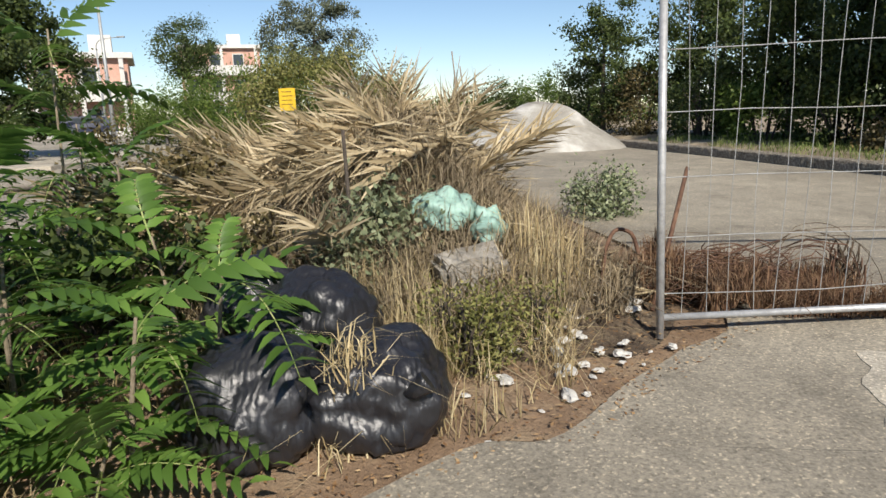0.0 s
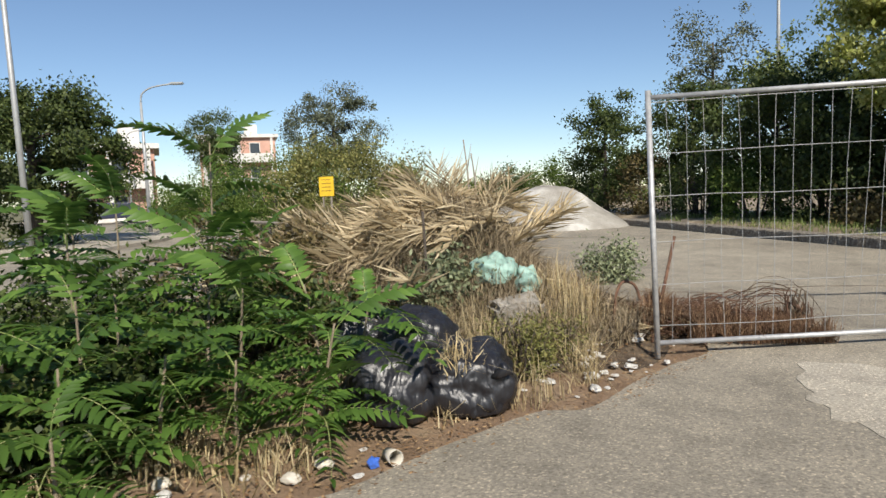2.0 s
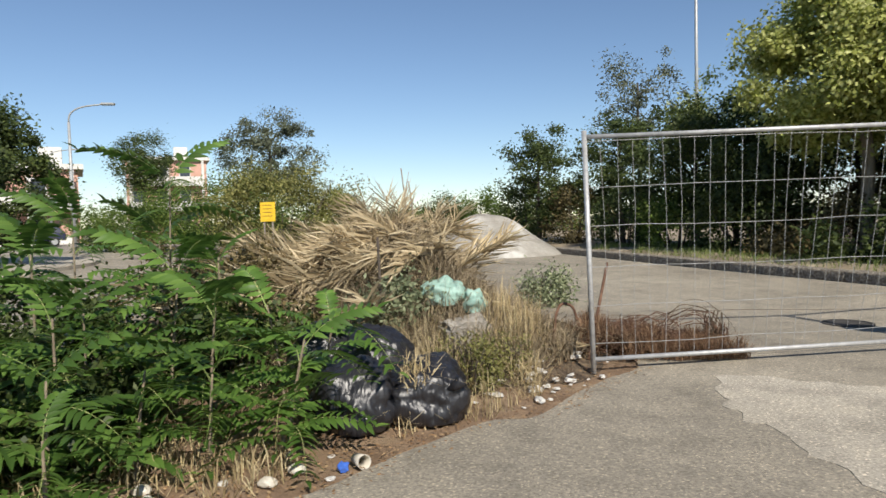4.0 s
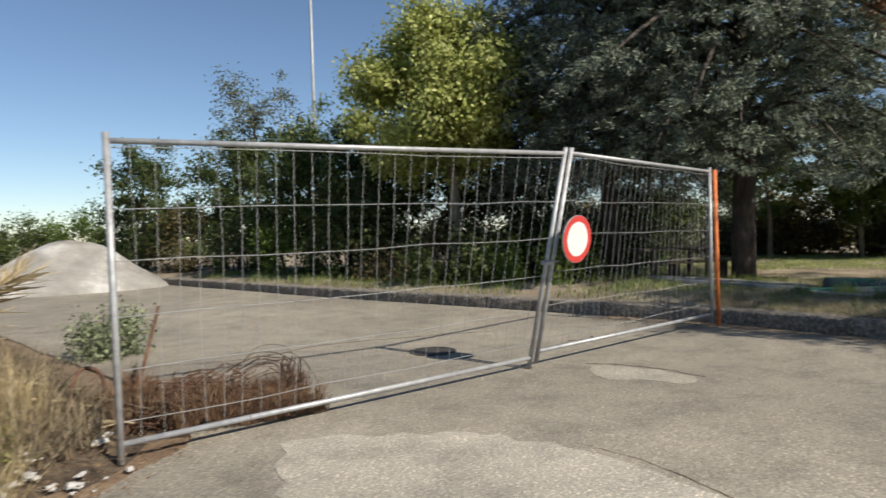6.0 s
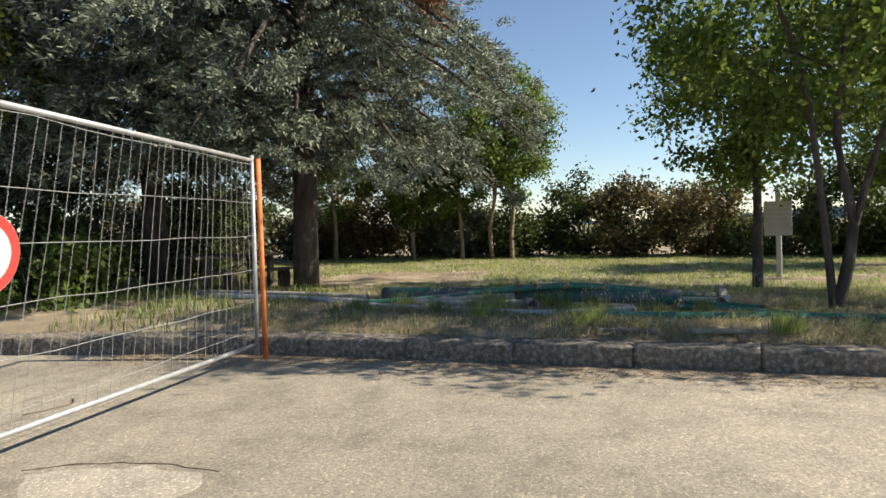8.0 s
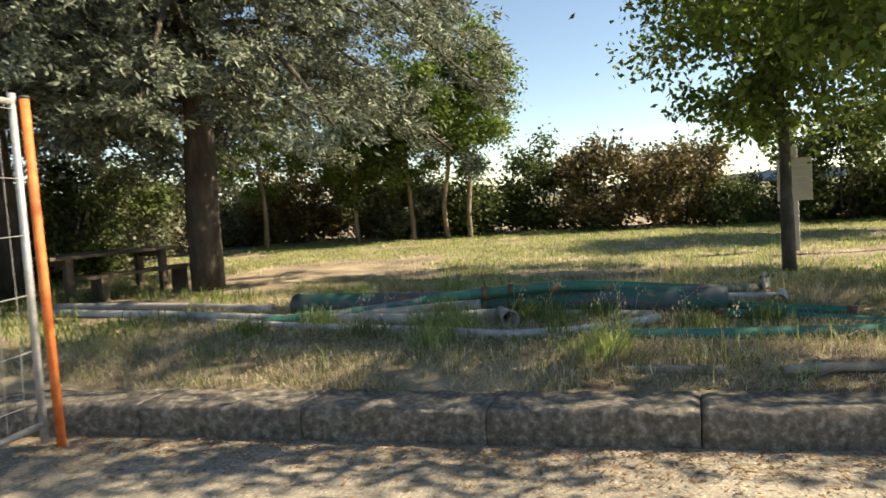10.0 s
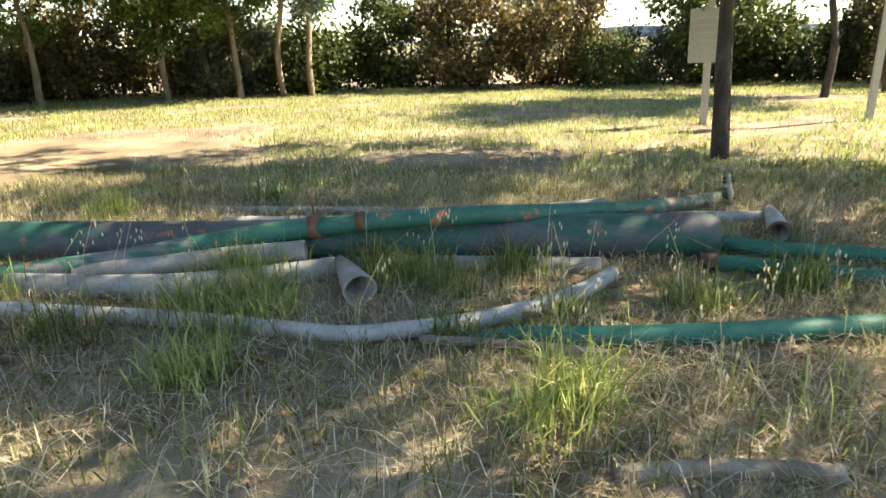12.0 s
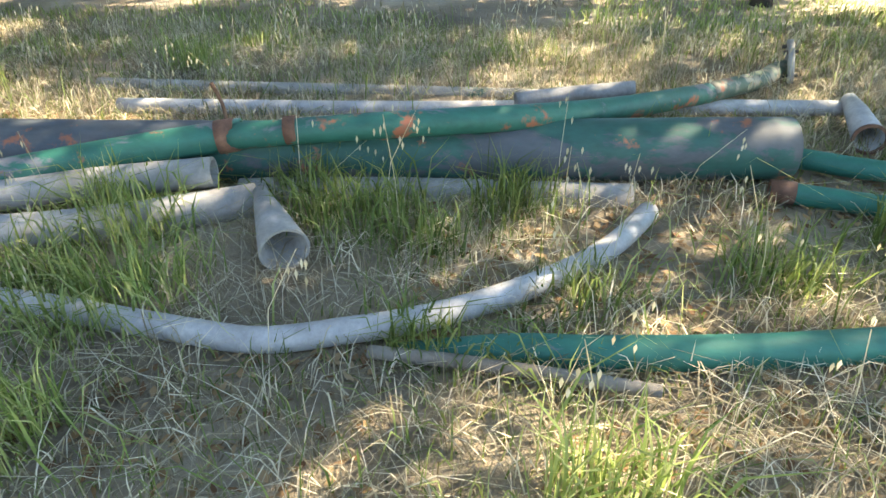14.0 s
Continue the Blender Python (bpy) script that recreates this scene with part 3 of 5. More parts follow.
for i in range(nr - 1):
    for k in range(na):
        hf.append((i * na + k, i * na + (k + 1) % na, (i + 1) * na + (k + 1) % na, (i + 1) * na + k))
part("mound", arrays("mound", hv, hf, GRAVEL, True), None, heap)

# ---- pipes on the lawn ----


def pipe_paint(name, green, worn, rust=0.0, bare=(0.165, 0.175, 0.185)):
    """Flaking green paint over grey, rust spots where wanted."""
    m, t, b = nodes_of(name)
    v = place_of(t, "Object", (1.0, 0.4, 1.0))
    n1, n2 = noise_of(t, 4.5, 6, 0.7, v, 0.3), noise_of(t, 22, 5, 0.7, v)
    col = ramp_of(t, n1, ((worn - 0.02, bare), (worn + 0.02, green), (0.8, tuple(c * 1.25 for c in green))))
    col = mix_of(t, col, ramp_of(t, n2, ((0.3, (0.7, 0.68, 0.66)), (0.7, (1.1, 1.1, 1.1)))), 0.9, "MULTIPLY")
    if rust:
        spots = ramp_of(t, noise_of(t, 5, 5, 0.7, place_of(t, "Object", (1, 1, 1))), ((1 - rust - 0.03, (0, 0, 0)), (1 - rust + 0.03, (1, 1, 1))))
        col = mix_of(t, col, (0.36, 0.12, 0.06), spots)
    t.links.new(col, b.inputs["Base Color"])
    b.inputs["Roughness"].default_value = 0.6
    bump_of(t, b, n2, 0.25, 0.004)
    return m


BIG_PAINT = pipe_paint("flaked_green_paint", (0.022, 0.1, 0.08), 0.51, 0.36, (0.085, 0.098, 0.108))
GREEN_PAINT = pipe_paint("green_pipe_paint", (0.02, 0.135, 0.098), 0.44, 0.4)
PURE_GREEN = pipe_paint("clean_green_pipe_paint", (0.016, 0.155, 0.112), 0.39)
OLIVE_PAINT = pipe_paint("worn_olive_pipe_paint", (0.085, 0.13, 0.085), 0.5, 0.38, (0.25, 0.23, 0.17))
STAINED_PALE = pipe_paint("pale_pipe_with_green_stains", (0.05, 0.17, 0.12), 0.6, 0.0, (0.36, 0.35, 0.32))
GREY_PIPE = surface("grey_cement_pipe", (0.24, 0.225, 0.2), (0.36, 0.345, 0.32), (0.46, 0.44, 0.41), 5, 50, 0.85, 0.4, 0.004)
WHITE_HOSE = surface("pale_grey_hose", (0.34, 0.33, 0.31), (0.5, 0.49, 0.47), (0.62, 0.61, 0.59), 6, 60, 0.6, 0.2, 0.003)
PIPE_RUST = surface("orange_rust", (0.1, 0.05, 0.032), (0.19, 0.092, 0.056), (0.3, 0.155, 0.095), 12, 70, 0.85, 0.4, 0.004)


def pipe(pts, r, material, label, wall=0.008, sides=20, name="pipe", rough=0.02, steps=6):
    ob = thing(name, pose(*pts[0]), label, "pipe", "discarded pipes")
    path = [p - Vector(pts[0]) for p in smoothed(pts, steps)]
    part("body", tube(path, r, sides, False, wall, bend=rough), material, ob)
    return ob


pipe([(11.81, -0.2, 0.364), (11.72, 0.57, 0.364), (11.64, 1.3, 0.362), (11.57, 2.4, 0.355), (11.56, 3.65, 0.34)], 0.109, BIG_PAINT, "large grey pipe with flaking green paint in the grass", 0.012, 28)
gp = pipe([(12.42, -0.06, 0.35), (11.97, 0.36, 0.435), (11.71, 0.69, 0.488), (11.58, 0.97, 0.51), (11.52, 1.25, 0.505), (11.5, 1.7, 0.462)], 0.044, GREEN_PAINT, "long green pipe with bent flanged end resting on the big pipe")
gp_end = [Vector(q) - Vector((12.42, -0.06, 0.35)) for q in ((13.05, -0.6, 0.28), (12.98, -0.52, 0.285), (12.77, -0.38, 0.305), (12.42, -0.06, 0.351))]
part("bent_end", tube(smoothed(gp_end, 6), 0.0445, 20, False, 0.008), OLIVE_PAINT, gp, "worn olive bare bent end of the pipe")
part("flange", plate(0.145, -0.014, 0.014, 28), GREY_PIPE, gp, "grey bolted flange", pose(0.63, -0.552, -0.07, 80, 0, -14))
part("wire_stub", tube(smoothed([(-0.85, 1.79, 0.13), (-0.84, 1.8, 0.2), (-0.85, 1.82, 0.27)], 3), 0.007, 6), RUST, gp, "rusty wire stub")
for k in range(6):
    a = k * math.pi / 3
    part("bolt", tube([(math.cos(a) * 0.115, math.sin(a) * 0.115, -0.035), (math.cos(a) * 0.115, math.sin(a) * 0.115, 0.032)], 0.01, 6), BLACK_IRON, gp, "", pose(0.63, -0.552, -0.07, 80, 0, -14))
part("collar", tube([(-0.91, 1.52, 0.142), (-0.915, 1.56, 0.138)], 0.048, 20), PIPE_RUST, gp, "rusty joint collar")
gq = pipe([(11.53, 1.66, 0.463), (11.4, 2.1, 0.42), (11.22, 2.75, 0.34), (11.0, 3.7, 0.27)], 0.053, GREEN_PAINT, "green rust-stained pipe continuing the joint")
part("collar", tube([(-0.012, 0.02, 0), (-0.03, 0.08, -0.006)], 0.057, 20), PIPE_RUST, gq, "rusty joint collar")
pipe([(11.41, 1.73, 0.372), (11.33, 2.1, 0.355), (11.24, 2.4, 0.335), (11.2, 2.77, 0.31)], 0.052, GREY_PIPE, "grey cement pipe with open broken mouth", 0.01, 24)
pipe([(11.47, 1.68, 0.272), (11.53, 1.15, 0.272), (11.57, 0.35, 0.265)], 0.047, GREY_PIPE, "grey cement pipe half sunk in grass", 0.01, 24)
pipe([(11.37, 1.58, 0.3), (11.16, 2.0, 0.305), (11.06, 2.4, 0.305), (11.05, 3.0, 0.303)], 0.055, GREY_PIPE, "pale grey pipe lying in the grass", 0.01, 24)
pipe([(11.62, 7.2, 0.285), (11.72, 5.5, 0.285), (11.6, 3.95, 0.285)], 0.048, GREY_PIPE, "long pale pipe running on towards the cedar", 0.01, 18)
pipe([(11.3, 6.7, 0.285), (11.25, 4.9, 0.285), (11.1, 3.35, 0.285)], 0.045, WHITE_HOSE, "long whitish pipe running on past the fence end", 0.01, 18)
co = thing("pipe_piece", pose(11.29, 1.53, 0.372), "short open cement pipe piece pointing out of the grass", "pipe", "discarded pipes")
part("body", tube([(0, 0, 0.0), (-0.13, -0.08, -0.022), (-0.26, -0.16, -0.044)], [0.022, 0.05, 0.073], 24, False, 0.007, bend=0.03), GREY_PIPE, co)
pipe([(11.0, 4.2, 0.275), (10.84, 2.9, 0.28), (10.79, 2.1, 0.284), (10.72, 1.56, 0.285), (10.7, 1.33, 0.285), (10.76, 1.12, 0.285), (10.83, 0.94, 0.285), (10.95, 0.74, 0.285), (11.09, 0.57, 0.284), (11.25, 0.43, 0.282), (11.46, 0.31, 0.275)], 0.034, WHITE_HOSE, "curved pale grey hose lying in the grass", 0.005, 16)
pipe([(10.73, 1.0, 0.225), (10.74, 0.73, 0.27), (10.74, 0.5, 0.285), (10.79, 0.1, 0.287), (10.92, -0.55, 0.287), (11.04, -1.1, 0.285), (11.4, -2.4, 0.27)], 0.043, PURE_GREEN, "green pipe half buried in dry grass", 0.006, 18)
pipe([(11.62, -0.11, 0.29), (11.54, -0.44, 0.288), (11.36, -1.15, 0.282), (11.15, -2.3, 0.27)], 0.036, PURE_GREEN, "thin green pipe with rusty orange end", 0.006, 16)
pipe([(11.92, -0.22, 0.292), (11.82, -0.5, 0.29), (11.77, -0.8, 0.288), (11.72, -1.06, 0.285)], 0.038, PURE_GREEN, "short dark green pipe with rusty end", 0.006, 16)
for at_, to_, r_ in (((11.622, -0.103, 0.29), (11.605, -0.18, 0.29), 0.039), ((11.727, -1.02, 0.286), (11.716, -1.085, 0.285), 0.041)):
    band = thing("pipe_sleeve", pose(*at_), "rusty orange sleeve on a green pipe end", "sleeve", "discarded pipes")
    part("sleeve", tube([(0, 0, 0), Vector(to_) - Vector(at_)], r_, 16, False, 0.006), PIPE_RUST, band)
pipe([(12.56, 2.85, 0.265), (12.55, 2.2, 0.268), (12.56, 1.5, 0.268), (12.56, 0.43, 0.268)], 0.031, STAINED_PALE, "pale pipe with green stains behind the others", 0.006, 18)
pipe([(12.23, 2.55, 0.28), (12.28, 1.54, 0.28), (12.38, 0.5, 0.28), (12.45, -0.2, 0.28), (12.48, -0.66, 0.28)], 0.034, WHITE_HOSE, "long whitish pipe lying behind the big pipe", 0.007, 18)
pipe([(12.27, 0.76, 0.345), (12.33, 0.52, 0.36), (12.35, 0.26, 0.385)], 0.034, GREY_PIPE, "short pale pipe end raised on others", 0.008, 18)
el = thing("pipe_elbow", pose(12.5, -0.68, 0.285), "tapered white pipe reducer lying in grass", "pipe", "discarded pipes")
part("body", tube([(0, 0, 0.03), (-0.15, 0.02, 0.02), (-0.4, 0.07, 0.01)], [0.03, 0.045, 0.06], 18, False, 0.007), WHITE_HOSE, el)
part("rim", tube([(-0.4, 0.07, 0.01), (-0.415, 0.073, 0.009)], 0.063, 18, False, 0.01), PIPE_RUST, el, "rusty rim")
stick = thing("stick", pose(10.69, 1.06, 0.272), "weathered grey stick lying in dry grass", "stick")
part("stick", tube(smoothed([(0, 0, 0.01), (-0.03, -0.33, 0.018), (-0.06, -0.66, 0.008)], 4), 0.017, 8, bend=0.15), DRY_WOOD, stick)
for a_, b_ in (((10.05, 0.45, 0.215), (10.1, -0.12, 0.232)), ((10.12, -0.4, 0.235), (10.3, -1.05, 0.24))):
    lg = thing("log", pose(*a_), "pale bare log lying along the kerb", "log", "logs by the kerb")
    part("log", tube(smoothed([(0, 0, 0.01), (Vector(b_) - Vector(a_)) * 0.5 + Vector((0.02, 0, 0.012)), Vector(b_) - Vector(a_)], 4), 0.027, 10, bend=0.12), DRY_WOOD, lg)

# ---- trees ----
conifer("cedar", (13.75, 6.55, 0.17), 14.0, 0.24, 4.8, "tall blue-green cedar with drooping boughs and bare trunk", 3, 2.7, 30, 360000, (0.1, 0.0135), group="cedars")
conifer("cedar", (12.75, 9.3, 0.17), 13.0, 0.24, 4.0, "dark blue-green cedar beside a picnic table", 8, 2.5, 26, 150000, (0.12, 0.019), group="cedars")
tree("yellow_tree", (9.65, 11.1, 0.17), 6.4, 0.16, 2.15, "round yellow-green broadleaf tree in full sun", LEAF_YELLOW, PALE_BARK, 62000, (0.115, 0.037), 10, lean=(-0.05, 0.2), seed=5, fork=0.38, low=0.4, clump=0.62, droop=0.3)
tree("lawn_tree", (15.05, -1.05, 0.15), 5.2, 0.085, 1.95, "slender lawn tree with fresh green leaves and dark trunk", LEAF_MID, BARK, 17000, (0.1, 0.032), 9, lean=(0.85, 0.05), seed=11, fork=0.38, low=0.33, clump=0.5, droop=0.35)
tree("twin_tree", (11.85, -1.74, 0.2), 6.0, 0.06, 2.3, "several-stemmed green tree beside the discarded pipes", LEAF_MID, BARK, 16000, (0.1, 0.032), 11, lean=(0.5, -0.25), seed=14, fork=0.36, low=0.3, clump=0.5, droop=0.35, extra=(([(0, 0, 0), (-0.05, 0.12, 1.2), (-0.2, 0.32, 2.6), (-0.4, 0.75, 3.9)], 0.05, 0.02), ([(0, 0, 0), (0.1, -0.25, 1.2), (0.2, -0.6, 2.4), (0.3, -1.1, 3.8)], 0.05, 0.02)))
for i, (x, y, h, r, le) in enumerate(((22.8, 7.2, 5.0, 1.5, (0.3, 0.4)), (23.3, 6.4, 6.2, 1.7, (-0.3, -0.3)), (23.3, 5.75, 5.6, 1.5, (0.2, 0.1)), (21.3, 11.0, 4.6, 1.6, (0.1, 0.2)), (22.5, 8.8, 4.2, 1.2, (0, 0)), (21.2, -4.3, 5.6, 1.8, (0.1, 0.1)), (22.0, -5.7, 6.0, 2.0, (0, 0.2)))):
    tree("slim_tree", (x, y, 0.15), h, 0.075, r, "slim pale-stemmed tree at the far edge of the lawn", LEAF_MID, PALE_BARK if i < 5 else BARK, 13000, (0.11, 0.032), 7, lean=le, seed=20 + i, fork=0.35, low=0.38, clump=0.4, droop=0.25, group="far lawn trees")
for i, (x, y) in enumerate(((13.2, -4.7), (15.3, -3.7))):
    tree("lawn_tree", (x, y, 0.15), 5.4, 0.09, 2.1, "leafy lawn tree shading the kerb and the grass", LEAF_MID, BARK, 9000, (0.1, 0.032), 8, seed=16 + i, fork=0.4, low=0.38, clump=0.5, droop=0.35, group="lawn trees")
# hedge behind the lawn
rb = random.Random(9)
for i, y in enumerate(np.arange(-13, 15, 1.9)):
    if -2.4 < y < -0.2:
        continue
    x = 25.6 - 0.012 * y * y + rb.uniform(-0.6, 0.6)
    m_, lb = ((LEAF_DARK, "dark dense shrub in the hedge behind the lawn"), (LEAF_BROWN, "browning shrub in the hedge behind the lawn"), (LEAF_GREY, "grey-green shrub in the hedge behind the lawn"))[(i * 7 % 5) % 3]
    bush("hedge_shrub", (x, y, 0.12), (1.35, 1.4, rb.choice((1.3, 1.7, 2.0, 2.4, 2.9))), lb, m_, 9500, (0.12, 0.042), 40 + i, 0.42, "hedge behind the lawn", "shrub")
for i, (x, y, h) in enumerate(((17.0, 11.8, 1.7), (19.0, 13.6, 2.0), (15.4, 13.4, 1.9), (21.5, 15.0, 2.1), (23.2, 13.2, 1.8), (17.6, 16.0, 2.3))):
    bush("hedge_shrub", (x, y, 0.12), (1.5, 1.4, h), "browning shrub in the hedge behind the lawn" if i % 2 else "grey-green shrub in the hedge behind the lawn", LEAF_BROWN if i % 2 else LEAF_GREY, 5500, (0.11, 0.037), 140 + i, 0.42, "hedge behind the lawn", "shrub")
for i, (x, y, h) in enumerate(((25.2, -1.0, 1.25), (25.8, -2.2, 0.95), (26.4, -3.5, 0.8))):
    bush("hedge_shrub", (x, y, 0.1), (1.1, 0.95, h), "low dark green shrub at the gap in the hedge", LEAF_DARK if i != 1 else LEAF_GREY, 4200, (0.1, 0.034), 180 + i, 0.36, "hedge behind the lawn", "shrub")
for i in range(12):
    bush("far_hedge", (40 + 3 * math.sin(i * 1.7), -26 + i * 4.2, -0.05), (1.8, 2.4, 1.0 + 0.4 * math.sin(i * 2.3)), "distant green hedge on the open land", (LEAF_DARK, LEAF_MID, LEAF_GREY)[i % 3], 1500, (0.2, 0.06), 160 + i, 0.6, "distant hedge", "hedge", 5)
# trees and scrub along the kerb beyond the fence
for i, (x, y, h, r, mt) in enumerate(((7.6, 15.5, 4.4, 1.7, LEAF_DARK), (6.7, 20.0, 4.6, 1.6, LEAF_DARK), (9.6, 17.5, 5.6, 1.9, LEAF_YELLOW), (7.7, 21.5, 7.3, 1.7, LEAF_GREY), (11.5, 14.5, 5.0, 1.9, LEAF_DARK), (13.5, 13.5, 5.5, 2.0, LEAF_DARK), (8.6, 13.2, 3.6, 1.4, LEAF_DARK), (16.5, 11.5, 5.0, 1.8, LEAF_DARK))):
    tree("scrub_tree", (x, y, 0.1), h, 0.1, r, {LEAF_DARK: "dark green scrub tree behind the yard", LEAF_YELLOW: "yellow-green scrub tree behind the yard", LEAF_GREY: "half-bare grey-green tree behind the yard"}[mt], mt, BARK, 13000 if mt is not LEAF_GREY else 6000, (0.105, 0.034), 9, seed=60 + i, fork=0.25, low=0.12 if mt is not LEAF_GREY else 0.4, clump=0.44, group="trees behind the yard")
for i, (x, y, h) in enumerate(((8.4, 9.6, 1.0), (9.3, 8.4, 0.9), (10.3, 9.2, 1.3), (7.9, 11.6, 1.3), (7.4, 13.3, 1.6), (6.6, 15.6, 1.7), (5.8, 17.8, 2.0), (4.7, 20.6, 2.2), (3.4, 24.0, 2.4), (1.7, 26.5, 2.2), (-0.2, 28.0, 2.0), (10.6, 13.0, 1.9), (14.6, 11.2, 1.7), (-2.2, 29.5, 1.7), (-4.6, 30.0, 1.6))):
    bush("scrub", (x + 0.5, y, 0.1), (1.15, 1.2, h), "dark tangled scrub along the edge of the yard", (LEAF_DARK, LEAF_MID, LEAF_DARK, LEAF_BROWN)[i % 4], 4800, (0.095, 0.031), 90 + i, 0.36, "scrub along the yard", "scrub")

# ---- rubbish heap beside the yard ----


def heap_z(x, y):
    return (1.0 * math.exp(-((x - 0.25) / 0.85) ** 2 - ((y - 4.1) / 1.0) ** 2) + 0.42 * math.exp(-((x - 0.5) / 0.75) ** 2 - ((y - 3.05) / 0.65) ** 2)
            + 0.16 * math.exp(-((x - 1.3) / 0.6) ** 2 - ((y - 2.7) / 0.6) ** 2) + 0.45 * math.exp(-((x + 1.0) / 0.8) ** 2 - ((y - 3.6) / 1.0) ** 2))


def ground_z(x, y):
    return -0.005 + heap_z(x, y)


mound = thing("brush_heap", pose(0, 0, 0), "heap of dry brush and straw dumped on bare earth", "heap")
gx, gy = np.linspace(-3.0, 2.6, 80), np.linspace(1.2, 6.8, 80)
mv = [(x, y, ground_z(x, y) + (0.05 * noise.noise(Vector((x * 5, y * 5, 0))) if heap_z(x, y) > 0.05 else 0) - 0.03) for y in gy for x in gx]
mf = [(j * 80 + i, j * 80 + i + 1, (j + 1) * 80 + i + 1, (j + 1) * 80 + i) for j in range(79) for i in range(79)]
BRUSH_SOIL = surface("brush_soil", (0.06, 0.04, 0.025), (0.12, 0.085, 0.055), (0.22, 0.165, 0.105), 5, 40, 0.95, 1.0, 0.03, kind="World")
part("mound", arrays("mound", mv, mf, BRUSH_SOIL, True), None, mound)
rg = np.random.default_rng(31)


def scatter(n, x0, x1, y0, y1, keep=None, z=None, rng=rg):
    p = np.stack([rng.uniform(x0, x1, n), rng.uniform(y0, y1, n), np.zeros(n)], 1)
    if keep is not None:
        p = p[[keep(a, b) for a, b, _ in p]]
    p[:, 2] = [(z or ground_z)(a, b) for a, b, _ in p]
    return p


def edge_x(y):
    best = None
    for a, b in zip(EDGE_PATH, EDGE_PATH[1:]):
        if min(a.y, b.y) <= y <= max(a.y, b.y) and abs(b.y - a.y) > 1e-6:
            x = a.x + (b.x - a.x) * (y - a.y) / (b.y - a.y)
            best = x if best is None else max(best, x)
    return best if best is not None else -99


def on_earth(x, y):
    return x < edge_x(y) - 0.02


p = scatter(26000, -1.9, 1.9, 1.9, 5.8, lambda x, y: heap_z(x, y) > 0.07 and on_earth(x, y))
v, f = blade_arrays(rg, p, np.full(len(p), 0.3), 0.0035, 1.5)
tagged(part("dry_twigs", arrays("dry_twigs", v, f, BRUSH)), "tangle of grey-brown dry twigs on the heap", "twigs", "", "stuff")


def frond_mesh(seed):
    """A dry palm frond: a bent rib with long narrow leaflets along both sides."""
    rng = np.random.default_rng(seed)
    vs, fs = [], []
    ln = 1.25
    rib = [np.array([0, s * ln, 0.2 * s - 0.34 * s * s]) for s in np.linspace(0, 1, 14)]
    for i in range(13):
        a, b = rib[i], rib[i + 1]
        w0, w1 = 0.016 * (1 - i / 14) + 0.003, 0.016 * (1 - (i + 1) / 14) + 0.003
        o = len(vs)
        vs += [a + (-w0, 0, 0), a + (w0, 0, 0), b + (w1, 0, 0), b + (-w1, 0, 0), a + (0, 0, w0), b + (0, 0, w1)]
        fs += [(o, o + 4, o + 5, o + 3), (o + 4, o + 1, o + 2, o + 5), (o, o + 3, o + 2, o + 1)]
    for i in range(84):
        s = 0.12 + 0.88 * i / 84
        side = 1 if i % 2 else -1
        base = np.array([0, s * ln, 0.2 * s - 0.34 * s * s])
        l = (0.5 - 0.25 * abs(s - 0.45)) * rng.uniform(0.7, 1.1)
        d = np.array([side * (0.6 + rng.normal() * 0.22), 0.8, rng.normal() * 0.28 - 0.05])
        d /= np.linalg.norm(d)
        mid, tip = base + d * l * 0.5, base + d * l + np.array([0, 0.02, -0.1 * rng.random()])
        up = np.array([0, 0, 1.0]) * 0.007 + rng.normal(size=3) * 0.004
        o = len(vs)
        vs += [base - up, base + up, mid + up * 1.2, mid - up * 1.2, tip, tip + up * 0.2]
        fs += [(o, o + 1, o + 2, o + 3), (o + 3, o + 2, o + 5, o + 4)]
    return arrays("palm_frond", vs, fs, FROND)


FRONDS = [frond_mesh(i) for i in range(4)]
palm = thing("palm_frond_heap", pose(0, 0, 0), "pile of dry straw-coloured palm fronds on the rubbish heap", "palm fronds")
rp = random.Random(12)
for i in range(120):
    x, y = rp.gauss(0.1, 0.62), rp.gauss(4.0, 0.62)
    if i > 88:
        x, y = rp.uniform(-1.8, -0.2), rp.uniform(3.0, 4.2)
    if x > 0.75:
        continue
    z = ground_z(x, y) + rp.uniform(-0.05, 0.2)
    out = math.degrees(math.atan2(-(x - 0.25), (y - 4.1))) if rp.random() < 0.45 else rp.uniform(0, 360)
    if i % 4 == 0:
        out = rp.uniform(50, 140)
    m = pose(x, y, z, rp.uniform(-28, 42), rp.uniform(-50, 50), out) @ Matrix.Scale(rp.uniform(0.6, 0.95), 4) @ Matrix.Translation((0, -0.5, 0))
    part("frond", FRONDS[i % 4], None, palm, at=m)
for i, (x, y, rx, rz) in enumerate(((0.2, 4.0, 66, 10), (0.35, 3.9, 58, -14), (0.55, 4.0, 62, -32), (0.05, 4.1, 52, 35), (0.7, 3.9, 48, -55), (0.45, 4.2, 72, 0), (-0.15, 4.0, 48, 48), (0.6, 3.7, 44, -75), (0.3, 3.7, 60, -5), (-0.35, 3.9, 44, 62), (0.5, 3.6, 64, -20), (0.1, 3.8, 62, 22))):
    part("frond", FRONDS[i % 4], None, palm, at=pose(x, y, ground_z(x, y) - 0.42, rx, 20 * math.sin(i * 2), rz) @ Matrix.Scale(0.8, 4))

